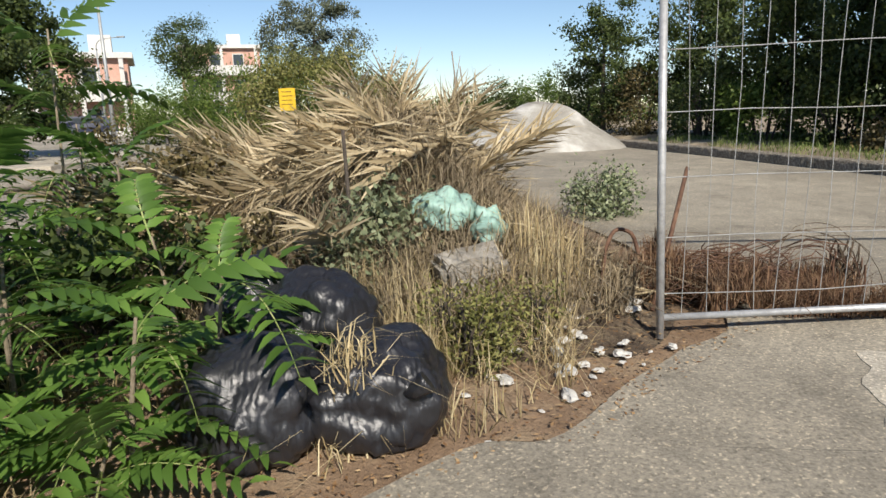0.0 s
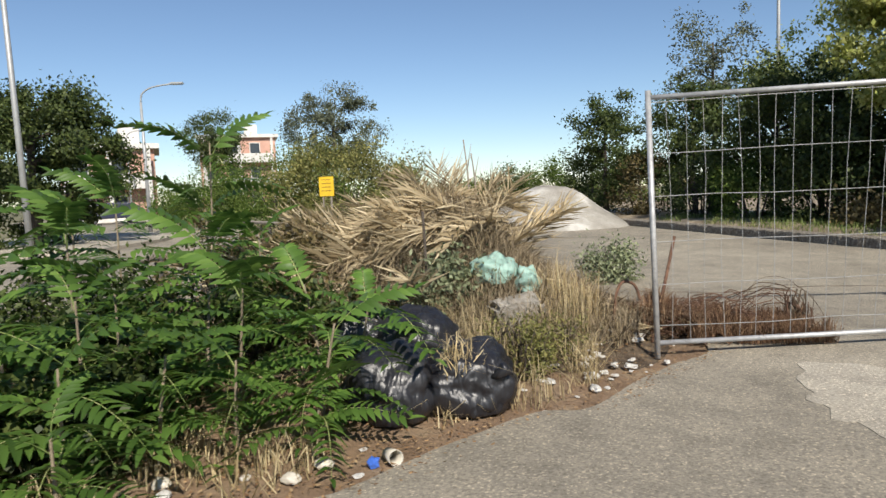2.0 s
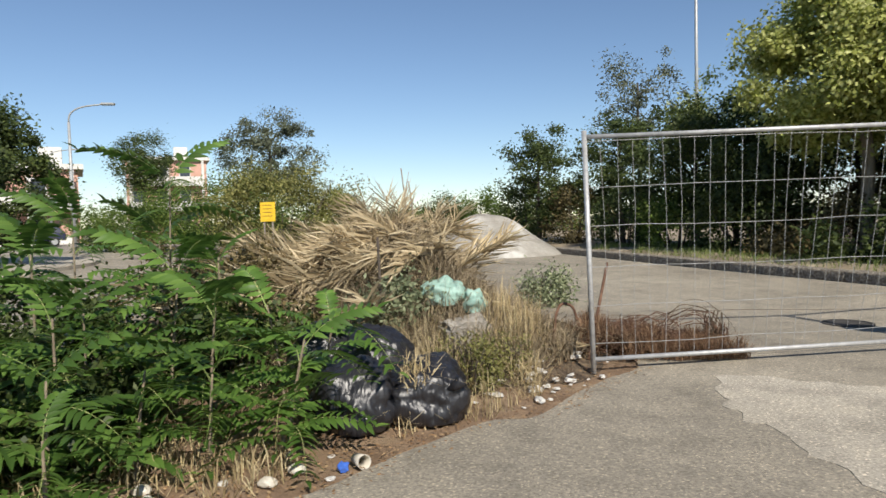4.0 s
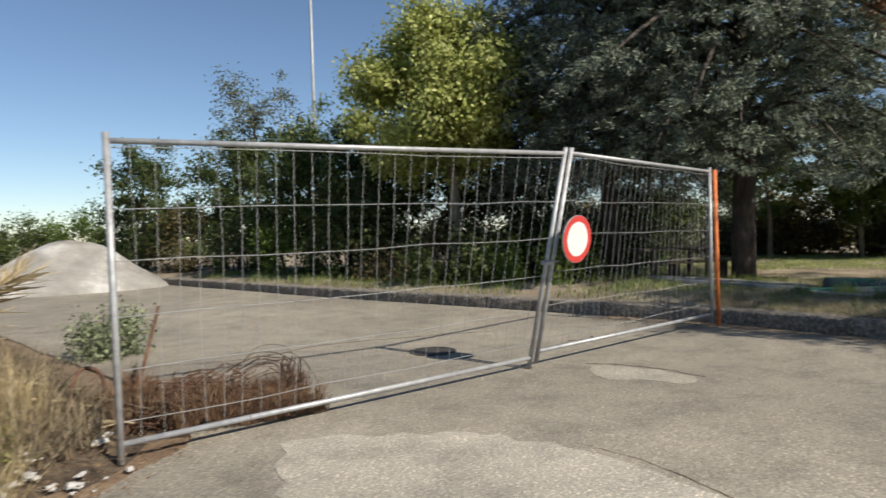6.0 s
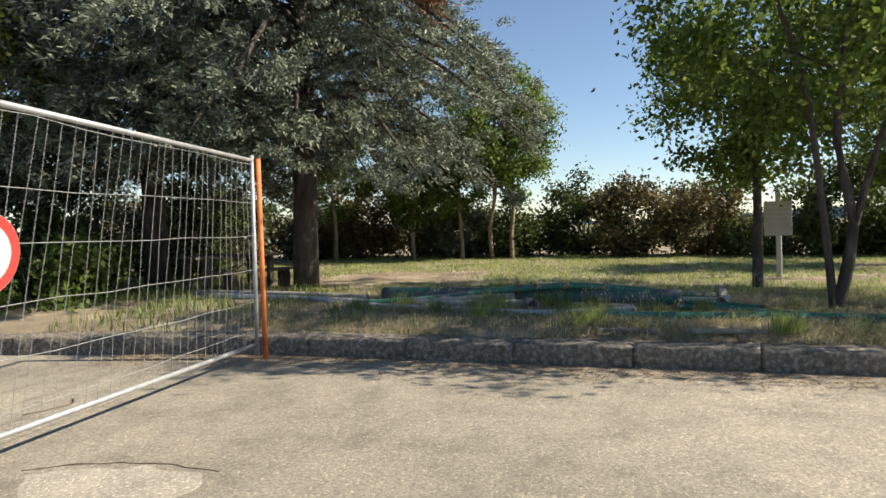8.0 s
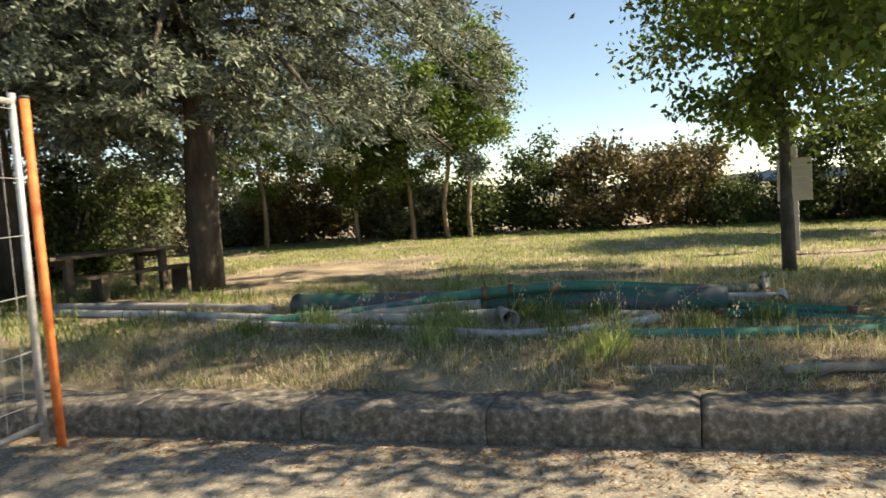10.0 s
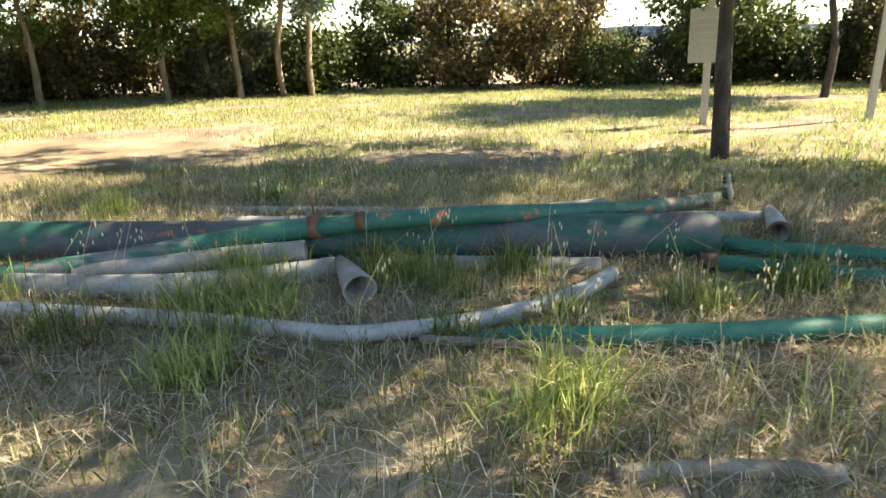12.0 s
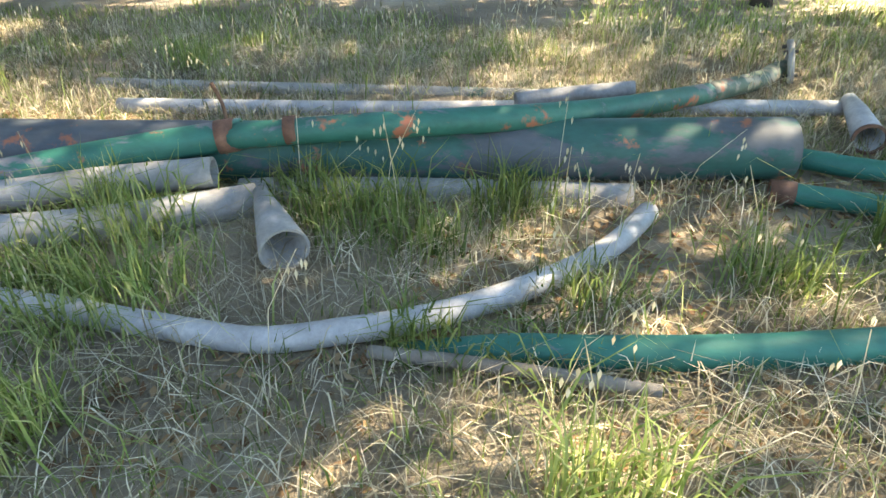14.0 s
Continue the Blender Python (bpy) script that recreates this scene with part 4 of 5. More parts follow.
# straw and weeds on the earth by the heap
p = scatter(2200, 0.5, 1.7, 1.5, 3.0, lambda x, y: x < edge_x(y) - 0.22 and noise.noise(Vector((x * 4, y * 4, 1))) > 0.18)
v, f = blade_arrays(rg, p, np.full(len(p), 0.24), 0.0028, 1.7)
tagged(part("dry_grass", arrays("dry_grass", v, f, STRAW)), "tall dry straw-yellow grass by the concrete block", "dry grass", "", "stuff")
p = scatter(6500, -2.4, 1.3, -0.9, 2.3, lambda x, y: x < edge_x(y) - 0.25 and noise.noise(Vector((x * 2.2, y * 2.2, 7))) > -0.05)
v, f = blade_arrays(rg, p, np.full(len(p), 0.2), 0.003, 1.0)
tagged(part("dry_grass", arrays("dry_grass", v, f, STRAW)), "dry straw between the weeds on bare earth", "dry grass", "", "stuff")
p = scatter(16000, -1.9, 3.4, -1.0, 3.4, lambda x, y: -0.8 < x - edge_x(y) < 0.1 + 0.12 * rg.random() and heap_z(x, y) < 0.3)
p[:, 2] += 0.018
v, f = leaf_arrays(rg, p, 0.03, 0.007, 0.0, None, 1.0)
v[:, 2] = np.repeat(p[:, 2], 4) + (v[:, 2] - np.repeat(p[:, 2], 4)) * 0.25
tagged(part("leaf_litter", arrays("leaf_litter", v, f, LITTER)), "brown dead leaves and chips along the asphalt edge", "leaf litter", "", "stuff")

for i, (x, y, r, h, n) in enumerate(((0.98, 1.68, 0.13, 0.38, 1200), (1.1, 1.78, 0.12, 0.32, 900), (0.84, 1.85, 0.1, 0.36, 600), (1.3, 2.05, 0.1, 0.26, 350))):
    bush("wiry_weed", (x, y, max(0, ground_z(x, y))), (r, r, h), "wiry olive-green weed by the concrete block", LEAF_OLIVE, n, (0.03, 0.006), 260 + i, 0.11, "wiry weeds", "weed", 16)
for i, (x, y, n, h) in enumerate(((0.66, 1.75, 90, 0.42), (0.78, 1.62, 70, 0.36), (1.3, 2.3, 90, 0.42), (1.42, 2.4, 80, 0.4), (0.68, 2.05, 60, 0.38), (0.55, 2.2, 80, 0.4), (1.45, 2.55, 90, 0.42), (0.4, 2.15, 70, 0.42), (1.26, 2.6, 80, 0.5))):
    q = np.stack([rg.normal(x, 0.08, n), rg.normal(y, 0.06, n), np.full(n, ground_z(x, y) - 0.01)], 1)
    v, f = blade_arrays(rg, q, np.full(n, h), 0.0026, 0.4)
    tagged(part("straw_tuft", arrays("straw_tuft", v, f, STRAW)), "dry yellow straw tuft by the concrete block", "straw", "straw tufts")
for i, (x, y, rz) in enumerate(((1.35, 2.75, 70), (1.55, 2.7, 100), (1.3, 2.95, 60), (1.7, 2.85, 85), (1.5, 3.05, 120), (1.15, 2.9, 50), (1.75, 2.6, 75), (1.85, 3.0, 95))):
    part("frond", FRONDS[i % 4], None, palm, at=pose(x, y, ground_z(x, y) + 0.06 + 0.02 * (i % 3), 4 + 3 * (i % 2), 12 * math.sin(i * 2.2), rz) @ Matrix.Scale(0.5, 4) @ Matrix.Translation((0, -0.6, 0)))

# ---- bags, block and scrap ----


def plastic(name, col, rough, coat=0.0, spots=0.0):
    m, t, b = nodes_of(name)
    v = place_of(t)
    n = noise_of(t, 9, 5, 0.6, v)
    t.links.new(ramp_of(t, n, ((0.3, tuple(c * 0.75 for c in col)), (0.7, tuple(min(1, c * 1.2) for c in col)))), b.inputs["Base Color"])
    b.inputs["Roughness"].default_value = rough
    b.inputs["Specular IOR Level"].default_value = 0.6
    wv = t.nodes.new("ShaderNodeTexWave")
    wv.inputs["Scale"].default_value, wv.inputs["Distortion"].default_value, wv.inputs["Detail"].default_value = 9.0, 14.0, 4.0
    t.links.new(place_of(t, "Object", (1.0, 1.0, 0.35)), wv.inputs["Vector"])
    bump_of(t, b, mix_of(t, wv.outputs["Fac"], noise_of(t, 30, 5, 0.7, v, 1.5), 0.6), 0.33, 0.013)
    return m


BLACK_BAG = plastic("black_bin_liner", (0.016, 0.016, 0.019), 0.36)
AQUA_BAG = plastic("pale_aqua_plastic", (0.27, 0.42, 0.36), 0.55)


def bag(at, size, label, material, seed, knot=True, group="rubbish bags", name="rubbish_bag", turn=0, rumple=1.3):
    """A slumped filled bag with folds that gather at the knot."""
    ob = thing(name, pose(*at, 0, 0, turn), label, "bag", group)
    bm = bmesh.new()
    bmesh.ops.create_icosphere(bm, subdivisions=5 if size[0] > 0.2 else 4, radius=1)
    for q in bm.verts:
        d = q.co.normalized()
        a = math.atan2(d.y, d.x)
        lump = 1 + rumple * 0.16 * noise.noise(d * 1.6 + Vector((seed * 5.3, 0, 0))) + 0.07 * noise.noise(d * 4 + Vector((0, seed, 0)))
        fold = 0.018 * math.sin(a * 31 + 9 * noise.noise(d * 1.8) + seed) * max(0.0, noise.noise(d * 1.3 + Vector((0, 0, seed))) + 0.35)
        fold += 0.04 * (0.25 - abs(noise.noise(d * 2.2 + Vector((seed, 3, 0)) + 0.4 * d * noise.noise(d * 5)))) + 0.006 * (0.25 - abs(noise.noise(d * 9 + Vector((seed, 0, 4)))))
        crease = -0.06 * max(0, 1 - 11 * abs(noise.noise(d * 2.4 + Vector((seed * 2, 1, 0)))))
        r = lump + (fold + crease) * rumple
        z = d.z * r
        z = z if z > -0.55 else -0.55 - (-(z) - 0.55) * 0.15
        if d.z > 0.9 and knot:
            z += (d.z - 0.9) * 2.2
        q.co = Vector((d.x * r * size[0], d.y * r * size[1], (z + 0.6) * size[2]))
    for fc in bm.faces:
        fc.smooth = True
    part("body", bm, material, ob)
    if knot:
        k = tube(smoothed([(0, 0, size[2] * 1.62), (0.01, 0.02, size[2] * 1.75), (0.06, 0.03, size[2] * 1.85)], 3), [0.03, 0.02, 0.02, 0.02, 0.03, 0.035, 0.04], 10, True, bend=0.5)
        part("knot", k, material, ob)
    return ob


bag((0.24, 1.02, 0.0), (0.28, 0.27, 0.26), "full black rubbish bag with stretched shiny folds", BLACK_BAG, 1, False)
torn = bag((0.66, 1.15, 0.0), (0.29, 0.27, 0.25), "torn black rubbish bag spilling dry straw", BLACK_BAG, 2, False, turn=40)
bag((0.3, 1.68, 0.03), (0.3, 0.27, 0.3), "black rubbish bag leaning on the brush heap", BLACK_BAG, 3, False)
bag((-0.12, 1.95, 0.02), (0.3, 0.26, 0.27), "black rubbish bag half hidden by leaves", BLACK_BAG, 4, True)
bag((0.77, 2.76, 0.5), (0.19, 0.13, 0.145), "pale aqua plastic bag on the brush heap", AQUA_BAG, 5, False, "aqua bags", "plastic_bag", 20, 2.4)
bag((1.03, 2.72, 0.43), (0.125, 0.1, 0.125), "small pale aqua plastic bag on the heap", AQUA_BAG, 6, False, "aqua bags", "plastic_bag", 70, 2.4)
part("knot", tube(smoothed([(0.0, 0, -0.03), (0.02, -0.02, 0.02), (0.05, -0.01, 0.05), (0.09, 0.02, 0.06)], 3), [0.035, 0.022, 0.016, 0.018, 0.02, 0.025, 0.03, 0.034, 0.038, 0.04], 9, True, bend=0.5), BLACK_BAG, torn, "twisted neck of the bag", pose(0.0, -0.22, 0.24, 60, 0, -40))
# straw lying in the torn bag
q = np.stack([rg.normal(0.62, 0.05, 160), rg.normal(0.98, 0.05, 160), rg.normal(0.3, 0.05, 160)], 1)
v, f = blade_arrays(rg, q, np.full(160, 0.11), 0.003, 1.6)
tagged(part("spilled_straw", arrays("spilled_straw", v, f, STRAW)), "dry straw spilling from the torn bag", "straw", "", "stuff")

block = thing("concrete_block", pose(0.95, 2.5, 0.03, 8, -9, 24), "broken pale concrete block in the dry grass", "concrete")
bm = box(-0.19, -0.15, 0, 0.21, 0.15, 0.39, 0.03)
bmesh.ops.subdivide_edges(bm, edges=bm.edges[:], cuts=7, use_grid_fill=True)
for q in bm.verts:
    q.co += q.co.normalized() * (0.06 * noise.noise(q.co * 6) + 0.025 * noise.noise(q.co * 21))
part("block", bm, CONCRETE, block)

iron = thing("rusty_rod", pose(1.98, 2.62, 0.02), "rusty flat iron bar leaning in scrap wire", "iron bar")
part("bar", tube([(0, 0, 0), (0.16, 0.3, 0.4), (0.3, 0.55, 0.78)], 0.014, 6, bend=0.1), RUST, iron)
ir2 = thing("rusty_hook", pose(1.68, 2.55, 0.05), "bent rusty reinforcing bar beside the fence post", "iron bar")
part("bar", tube(smoothed([(0, 0, 0), (0.02, 0.05, 0.3), (0.08, 0.1, 0.44), (0.18, 0.12, 0.42), (0.22, 0.1, 0.3)], 4), 0.012, 7), RUST, ir2)
wires = thing("scrap_wire_roll", pose(0, 0, 0), "collapsed roll of rusty fence wire behind the fence", "wire roll")
rw = random.Random(3)
for i in range(20):
    x = 1.98 + 0.72 * i / 20 + rw.uniform(-0.05, 0.05)
    r = 0.15 + 0.05 * math.sin(i * 1.3) + rw.uniform(-0.05, 0.04)
    c = Vector((x, 2.93 + 0.08 * math.sin(i * 0.7), r * 0.92))
    pts = [c + Vector((0.16 * math.sin(a + i) + 0.09 * rw.uniform(-1, 1), math.cos(a) * r * 1.4, math.sin(a) * r * (0.8 + 0.25 * rw.uniform(-1, 1)))) for a in np.linspace(i * 1.1, i * 1.1 + 3.2 + 2 * math.sin(i), 11)]
    part("wire", tube(smoothed(pts, 2), 0.004, 4, False), RUST, wires)
for i in range(22):
    a = i * 0.41
    pts = [Vector((1.95 + 0.85 * s + rw.uniform(-0.06, 0.06), 2.93 + math.cos(a + s) * 0.22 + rw.uniform(-0.07, 0.07), max(0.01, 0.15 + math.sin(a + s) * 0.15 + rw.uniform(-0.07, 0.07)))) for s in np.linspace(0, 1, 7)]
    part("wire", tube(smoothed(pts, 2), 0.0035, 4, False), RUST, wires)
coil = thing("wire_coil", pose(3.0, 2.95, 0.0), "loop of dark matted rusty wire on the asphalt", "wire coil")
for i in range(13):
    o = [rw.uniform(-0.05, 0.05) for _ in range(3)]
    sp = 0.2 + rw.uniform(-0.05, 0.05)
    pts = [Vector((-0.02 + math.cos(a) * sp * 1.3 + o[0], o[1] * 2 + 0.05 * math.sin(a * 3 + i), max(0.012, 0.05 + math.sin(a) * sp * 1.5 + o[2]))) for a in np.linspace(-0.1 + 0.5 * rw.random(), 3.2, 11)]
    pts = [q + Vector((rw.uniform(-1, 1), rw.uniform(-1, 1), rw.uniform(0, 1))) * 0.03 for q in pts]
    part("strand", tube(smoothed(pts, 2), 0.004 if i < 6 else 0.0022, 4, False), RUST if i % 3 else BRUSH_SOIL, coil)
for i in range(26):
    x, y = 0.2 + rw.uniform(-0.045, 0.045), rw.uniform(-0.05, 0.05)
    pts = [Vector((x + 0.05 * math.sin(z * 9 + i) - 0.1 * z, y + rw.uniform(-0.02, 0.02), 0.01 + z)) for z in np.linspace(0, rw.uniform(0.2, 0.37), 5)]
    part("strand", tube(smoothed(pts, 2), 0.006 if i < 12 else 0.004, 4, False), (BRUSH_SOIL, RUST)[i % 3 == 0], coil)
q = scatter(9000, 1.75, 3.3, 2.5, 3.25, lambda x, y: noise.noise(Vector((x * 3, y * 3, 8))) > -0.2, lambda x, y: 0.015 + (0.3 if x < 2.6 else 0.02) * abs(noise.noise(Vector((x * 5, y * 5, 1)))))
v, f = blade_arrays(rg, q, np.full(len(q), 0.2), 0.0028, 0.9)
tagged(part("matted_roots", arrays("matted_roots", v, f, foliage("rust_brown_roots", (0.09, 0.045, 0.026), (0.17, 0.095, 0.058), (0.3, 0.2, 0.13), 0.05, 0.9))), "rust-brown matted roots around the scrap wire", "roots", "", "stuff")

# white rubble and small rubbish
RUBBLE = surface("white_rubble", (0.5, 0.48, 0.44), (0.66, 0.64, 0.6), (0.78, 0.77, 0.74), 9, 60, 0.9, 0.6, 0.006)


def stone_mesh(seed):
    bm = bmesh.new()
    bmesh.ops.create_icosphere(bm, subdivisions=2, radius=1)
    for q in bm.verts:
        q.co *= 1 + 0.65 * noise.noise(q.co * 1.9 + Vector((seed * 3, 0, 0)))
        q.co.z = max(q.co.z, -0.45)
    me = bpy.data.meshes.new("rubble")
    bm.to_mesh(me)
    bm.free()
    me.materials.append(RUBBLE)
    return me


STONES = [stone_mesh(i) for i in range(4)]
for i in range(74):
    if i < 45:
        x, y = rw.gauss(1.55, 0.24), rw.gauss(2.15, 0.28)
    else:
        y = rw.uniform(-0.6, 1.9)
        x = edge_x(y) - rw.uniform(0.05, 0.75)
    if not on_earth(x, y) or (y < 1.6 and x < 0.95 and y > 0.75):
        continue
    s = rw.choice((0.01, 0.013, 0.017, 0.022, 0.032))
    ob = part("rubble", STONES[i % 4], at=pose(x, y, ground_z(x, y) + s * 0.4, 0, 0, rw.uniform(0, 360)) @ Matrix.Diagonal((s * rw.uniform(1.1, 1.9), s, s * rw.uniform(0.4, 0.7), 1)))
    tagged(ob, "small white rubble piece on the littered earth", "rubble", "rubble on the earth")
WHITE_CUP = plain("dirty_white_plastic", (0.55, 0.51, 0.43), 0.5, 0, 0.12)
BLUE_PLASTIC = plain("blue_plastic", (0.06, 0.16, 0.6), 0.4, 0, 0.1)
cup = thing("paper_cup", pose(0.36, 0.34, 0.035, 84, 0, 35), "crumpled off-white cup lying on the earth", "cup")
part("cup", tube([(0, 0, -0.05), (0, 0, 0.05)], [0.028, 0.037], 18, False, 0.002, bend=0.05), WHITE_CUP, cup)
part("base", plate(0.027, -0.05, -0.047, 18), WHITE_CUP, cup)
cap = thing("blue_wrapper", pose(0.28, 0.3, 0.02, 20, 30, 50), "crumpled blue plastic wrapper beside the cup", "wrapper")
bm = bmesh.new()
bmesh.ops.create_icosphere(bm, subdivisions=2, radius=0.028)
for q in bm.verts:
    q.co *= 1 + 0.5 * noise.noise(q.co * 60)
part("wrapper", bm, BLUE_PLASTIC, cap)
for x, y in ((0.05, 0.28), (-0.62, 0.05), (-0.05, 0.12)):
    pb = bag((x, y, 0.0), (0.045, 0.035, 0.03), "crushed white plastic cup on the earth", WHITE_CUP, int(x * 50) + 60, False, "white rubbish", "plastic_scrap")

# ---- plants ----


def compound_leaf(seed, pairs=10, ln=0.55, leaflet=0.115):
    """A drooping leaf of the tree of heaven: rib and pairs of pointed leaflets."""
    rng = np.random.default_rng(seed)
    vs, fs, mi = [], [], []

    def rib(s):
        return np.array([0, ln * (s - 0.12 * s * s), 0.16 * s - 0.36 * s * s]) * np.array([1, 1, ln / 0.55])
    for i in range(10):
        a, b = rib(i / 10), rib((i + 1) / 10)
        w = 0.0035 * (1.2 - i / 10)
        o = len(vs)
        vs += [a + (-w, 0, 0), a + (w, 0, 0), b + (w, 0, 0), b + (-w, 0, 0)]
        fs.append((o, o + 1, o + 2, o + 3))
        mi.append(1)
    for i in range(pairs * 2 + 1):
        s = 0.2 + 0.8 * (i // 2) / pairs
        side = 0 if i == pairs * 2 else (1 if i % 2 else -1)
        base = rib(s)
        l = leaflet * (1.05 - 0.45 * abs(s - 0.5)) * rng.uniform(0.85, 1.12)
        d = np.array([side * 0.92, 0.4 if side else 1.0, -0.3 + rng.normal() * 0.1])
        d /= np.linalg.norm(d)
        sd = np.cross(d, [0, 0, 1.0])
        sd /= np.linalg.norm(sd)
        nz = np.cross(sd, d)
        o = len(vs)
        for t, w, lift in ((0.0, 0.1, 0), (0.2, 0.95, 0.1), (0.5, 0.8, 0.1), (0.8, 0.4, -0.05), (1.0, 0.02, -0.16)):
            c = base + d * l * t + nz * l * lift * 0.5
            ww = sd * w * l * 0.19
            vs += [c - ww + nz * w * l * 0.04, c, c + ww + nz * w * l * 0.04]
        for k in range(4):
            for j in range(2):
                fs.append((o + 3 * k + j, o + 3 * k + j + 1, o + 3 * k + j + 4, o + 3 * k + j + 3))
                mi.append(0)
    return arrays("compound_leaf", vs, fs, [AILANTHUS, GRASS_FRESH], True, mi)


LEAVES = [compound_leaf(i, 9 + i % 3, 0.5 + 0.05 * (i % 3)) for i in range(5)]
ra = random.Random(21)


def weed_tree(x, y, h, n, size=1.0, lean=(0.0, 0.0), facing=None):
    ob = thing("tree_of_heaven_sapling", pose(x, y, -0.02), "leafy green tree-of-heaven sapling among the weeds", "sapling", "saplings by the heap")
    stem = smoothed([(0, 0, 0), (lean[0] * 0.4, lean[1] * 0.4, h * 0.5), (lean[0], lean[1], h)], 4)
    part("stem", tube(stem, [0.013 * (1 - 0.6 * i / (len(stem) - 1)) for i in range(len(stem))], 7), PALE_BARK, ob)
    for i in range(n):
        t = 0.3 + 0.7 * (i + 0.5) / n
        p = stem[min(int(t * (len(stem) - 1)), len(stem) - 1)]
        a = i * 137.5 + ra.uniform(-25, 25)
        m = Matrix.Translation(p) @ pose(0, 0, 0, 0, 0, a) @ pose(0, 0, 0, ra.uniform(2, 26) + 38 * (t > 0.9), ra.uniform(-18, 18), 0) @ Matrix.Scale(1.25 * size * ra.uniform(0.7, 1.1), 4)
        part("leaf", LEAVES[i % 5], None, ob, at=m)


for x, y, h, n, s, le in ((-0.1, 0.72, 0.62, 11, 0.8, (0.12, -0.05)), (-0.02, 1.22, 0.66, 9, 0.85, (0.12, -0.1)), (-0.1, 0.5, 0.3, 8, 0.72, (0.1, 0.0)), (-0.6, 0.85, 0.8, 13, 0.95, (0.1, -0.1)), (-0.75, 0.25, 0.55, 11, 0.85, (0.05, 0.05)), (-1.05, 1.35, 1.0, 13, 1.0, (0.1, 0)), (-1.25, 0.45, 0.8, 12, 1.0, (0, 0)), (-1.55, 2.55, 1.75, 15, 1.05, (0.05, 0.0)), (-1.9, 1.3, 1.1, 13, 1.1, (0, 0)), (-1.05, 2.35, 1.0, 11, 0.95, (0, 0)), (-2.2, 2.3, 1.35, 13, 1.1, (0, 0)), (-1.5, -0.35, 0.6, 11, 0.95, (0, 0)), (-2.3, 0.4, 0.9, 12, 1.1, (0, 0)), (-2.6, -0.6, 0.75, 11, 1.1, (0, 0)), (-2.9, 1.5, 1.2, 12, 1.1, (0, 0)), (-0.35, 1.6, 0.7, 9, 0.85, (-0.1, 0)), (-2.0, 3.4, 1.2, 11, 1.0, (0, 0)), (-3.1, 3.0, 1.3, 12, 1.15, (0, 0)), (-0.85, -0.3, 0.4, 9, 0.8, (0, 0)), (-1.4, 1.0, 0.75, 11, 0.95, (0, 0)), (-1.75, 0.2, 0.85, 11, 1.0, (0, 0)), (-1.0, -0.05, 0.6, 11, 0.95, (0.05, -0.05)), (-0.45, 0.45, 0.5, 10, 0.85, (0.05, -0.05)), (-1.45, -0.75, 0.55, 11, 1.0, (0, 0)), (-2.0, -0.9, 0.6, 10, 1.0, (0, 0))):
    weed_tree(x, y, h, n, s, le)
for i, (x, y, r, h, m) in enumerate(((-0.9, 1.9, 0.5, 0.6, 0), (-1.5, 1.4, 0.55, 0.6, 0), (-2.2, 1.0, 0.6, 0.6, 0), (-0.5, 2.5, 0.45, 0.55, 1), (-1.2, 3.2, 0.5, 0.7, 1), (-1.9, 2.7, 0.6, 0.8, 0), (-1.1, 0.3, 0.4, 0.35, 0), (-2.8, 2.2, 0.6, 0.75, 0), (-1.8, -0.3, 0.5, 0.4, 0), (-2.6, 0.0, 0.6, 0.5, 0), (0.22, 2.5, 0.24, 0.4, 2), (0.42, 2.6, 0.2, 0.42, 2), (2.05, 6.1, 0.26, 0.5, 2), (2.25, 6.2, 0.2, 0.4, 2), (-2.4, 4.6, 0.7, 0.9, 1), (-1.9, 5.6, 0.8, 0.9, 1), (-3.0, 6.6, 0.8, 0.8, 1), (-1.0, 6.8, 0.8, 0.9, 1), (-2.2, 8.6, 1.0, 1.0, 1), (-3.4, 10.4, 1.1, 1.0, 1), (-1.4, 10.5, 1.2, 1.1, 1), (-3.0, 13.4, 1.5, 1.2, 1), (0.0, 8.0, 0.7, 0.6, 1))):
    zz = max(0, ground_z(x, y) - 0.12)
    mats = (LEAF_DARK, LEAF_BROWN, LEAF_SAGE, LEAF_MID, GRASS)[m]
    lbl = ("dark leafy weeds among the saplings", "dry brownish weeds on rough ground", "grey-green leafy weed by the heap", "wiry green weed with yellow tips", "wiry green weed with yellow tips")[m]
    bush("weed", (x, y, zz), (r, r, h), lbl, mats, int(2600 * (1 if m < 2 else 0.45 if m < 4 else 0.28)), (0.055, 0.014 if m != 0 else 0.018), 200 + i, 0.2, "weeds", "weed", 7, 0.1)
sap = thing("stake", pose(0.25, 2.5, 0.05), "thin dark wooden stake standing in the brush heap", "stake")
part("stake", tube(smoothed([(0, 0, -0.1), (-0.005, 0, 0.5), (-0.02, 0.0, 1.06)], 3), 0.011, 7, bend=0.2), BARK, sap)

# ---- lawn growth ----


def lawn_keep(x, y):
    return x > kerb_x(y) + 0.36


def lawn_scatter(n, x0, x1, y0, y1, rng, thin=None):
    p = np.stack([rng.uniform(x0, x1, n), rng.uniform(y0, y1, n), np.zeros(n)], 1)
    p = p[[lawn_keep(a, b) and (thin is None or thin(a, b)) for a, b, _ in p]]
    p[:, 2] = [lawn_z(a, b) - 0.01 for a, b, _ in p]
    return p


rl = np.random.default_rng(77)


def patchy(s, cut, off=0):
    return lambda x, y: noise.noise(Vector((x * s, y * s, off))) > cut


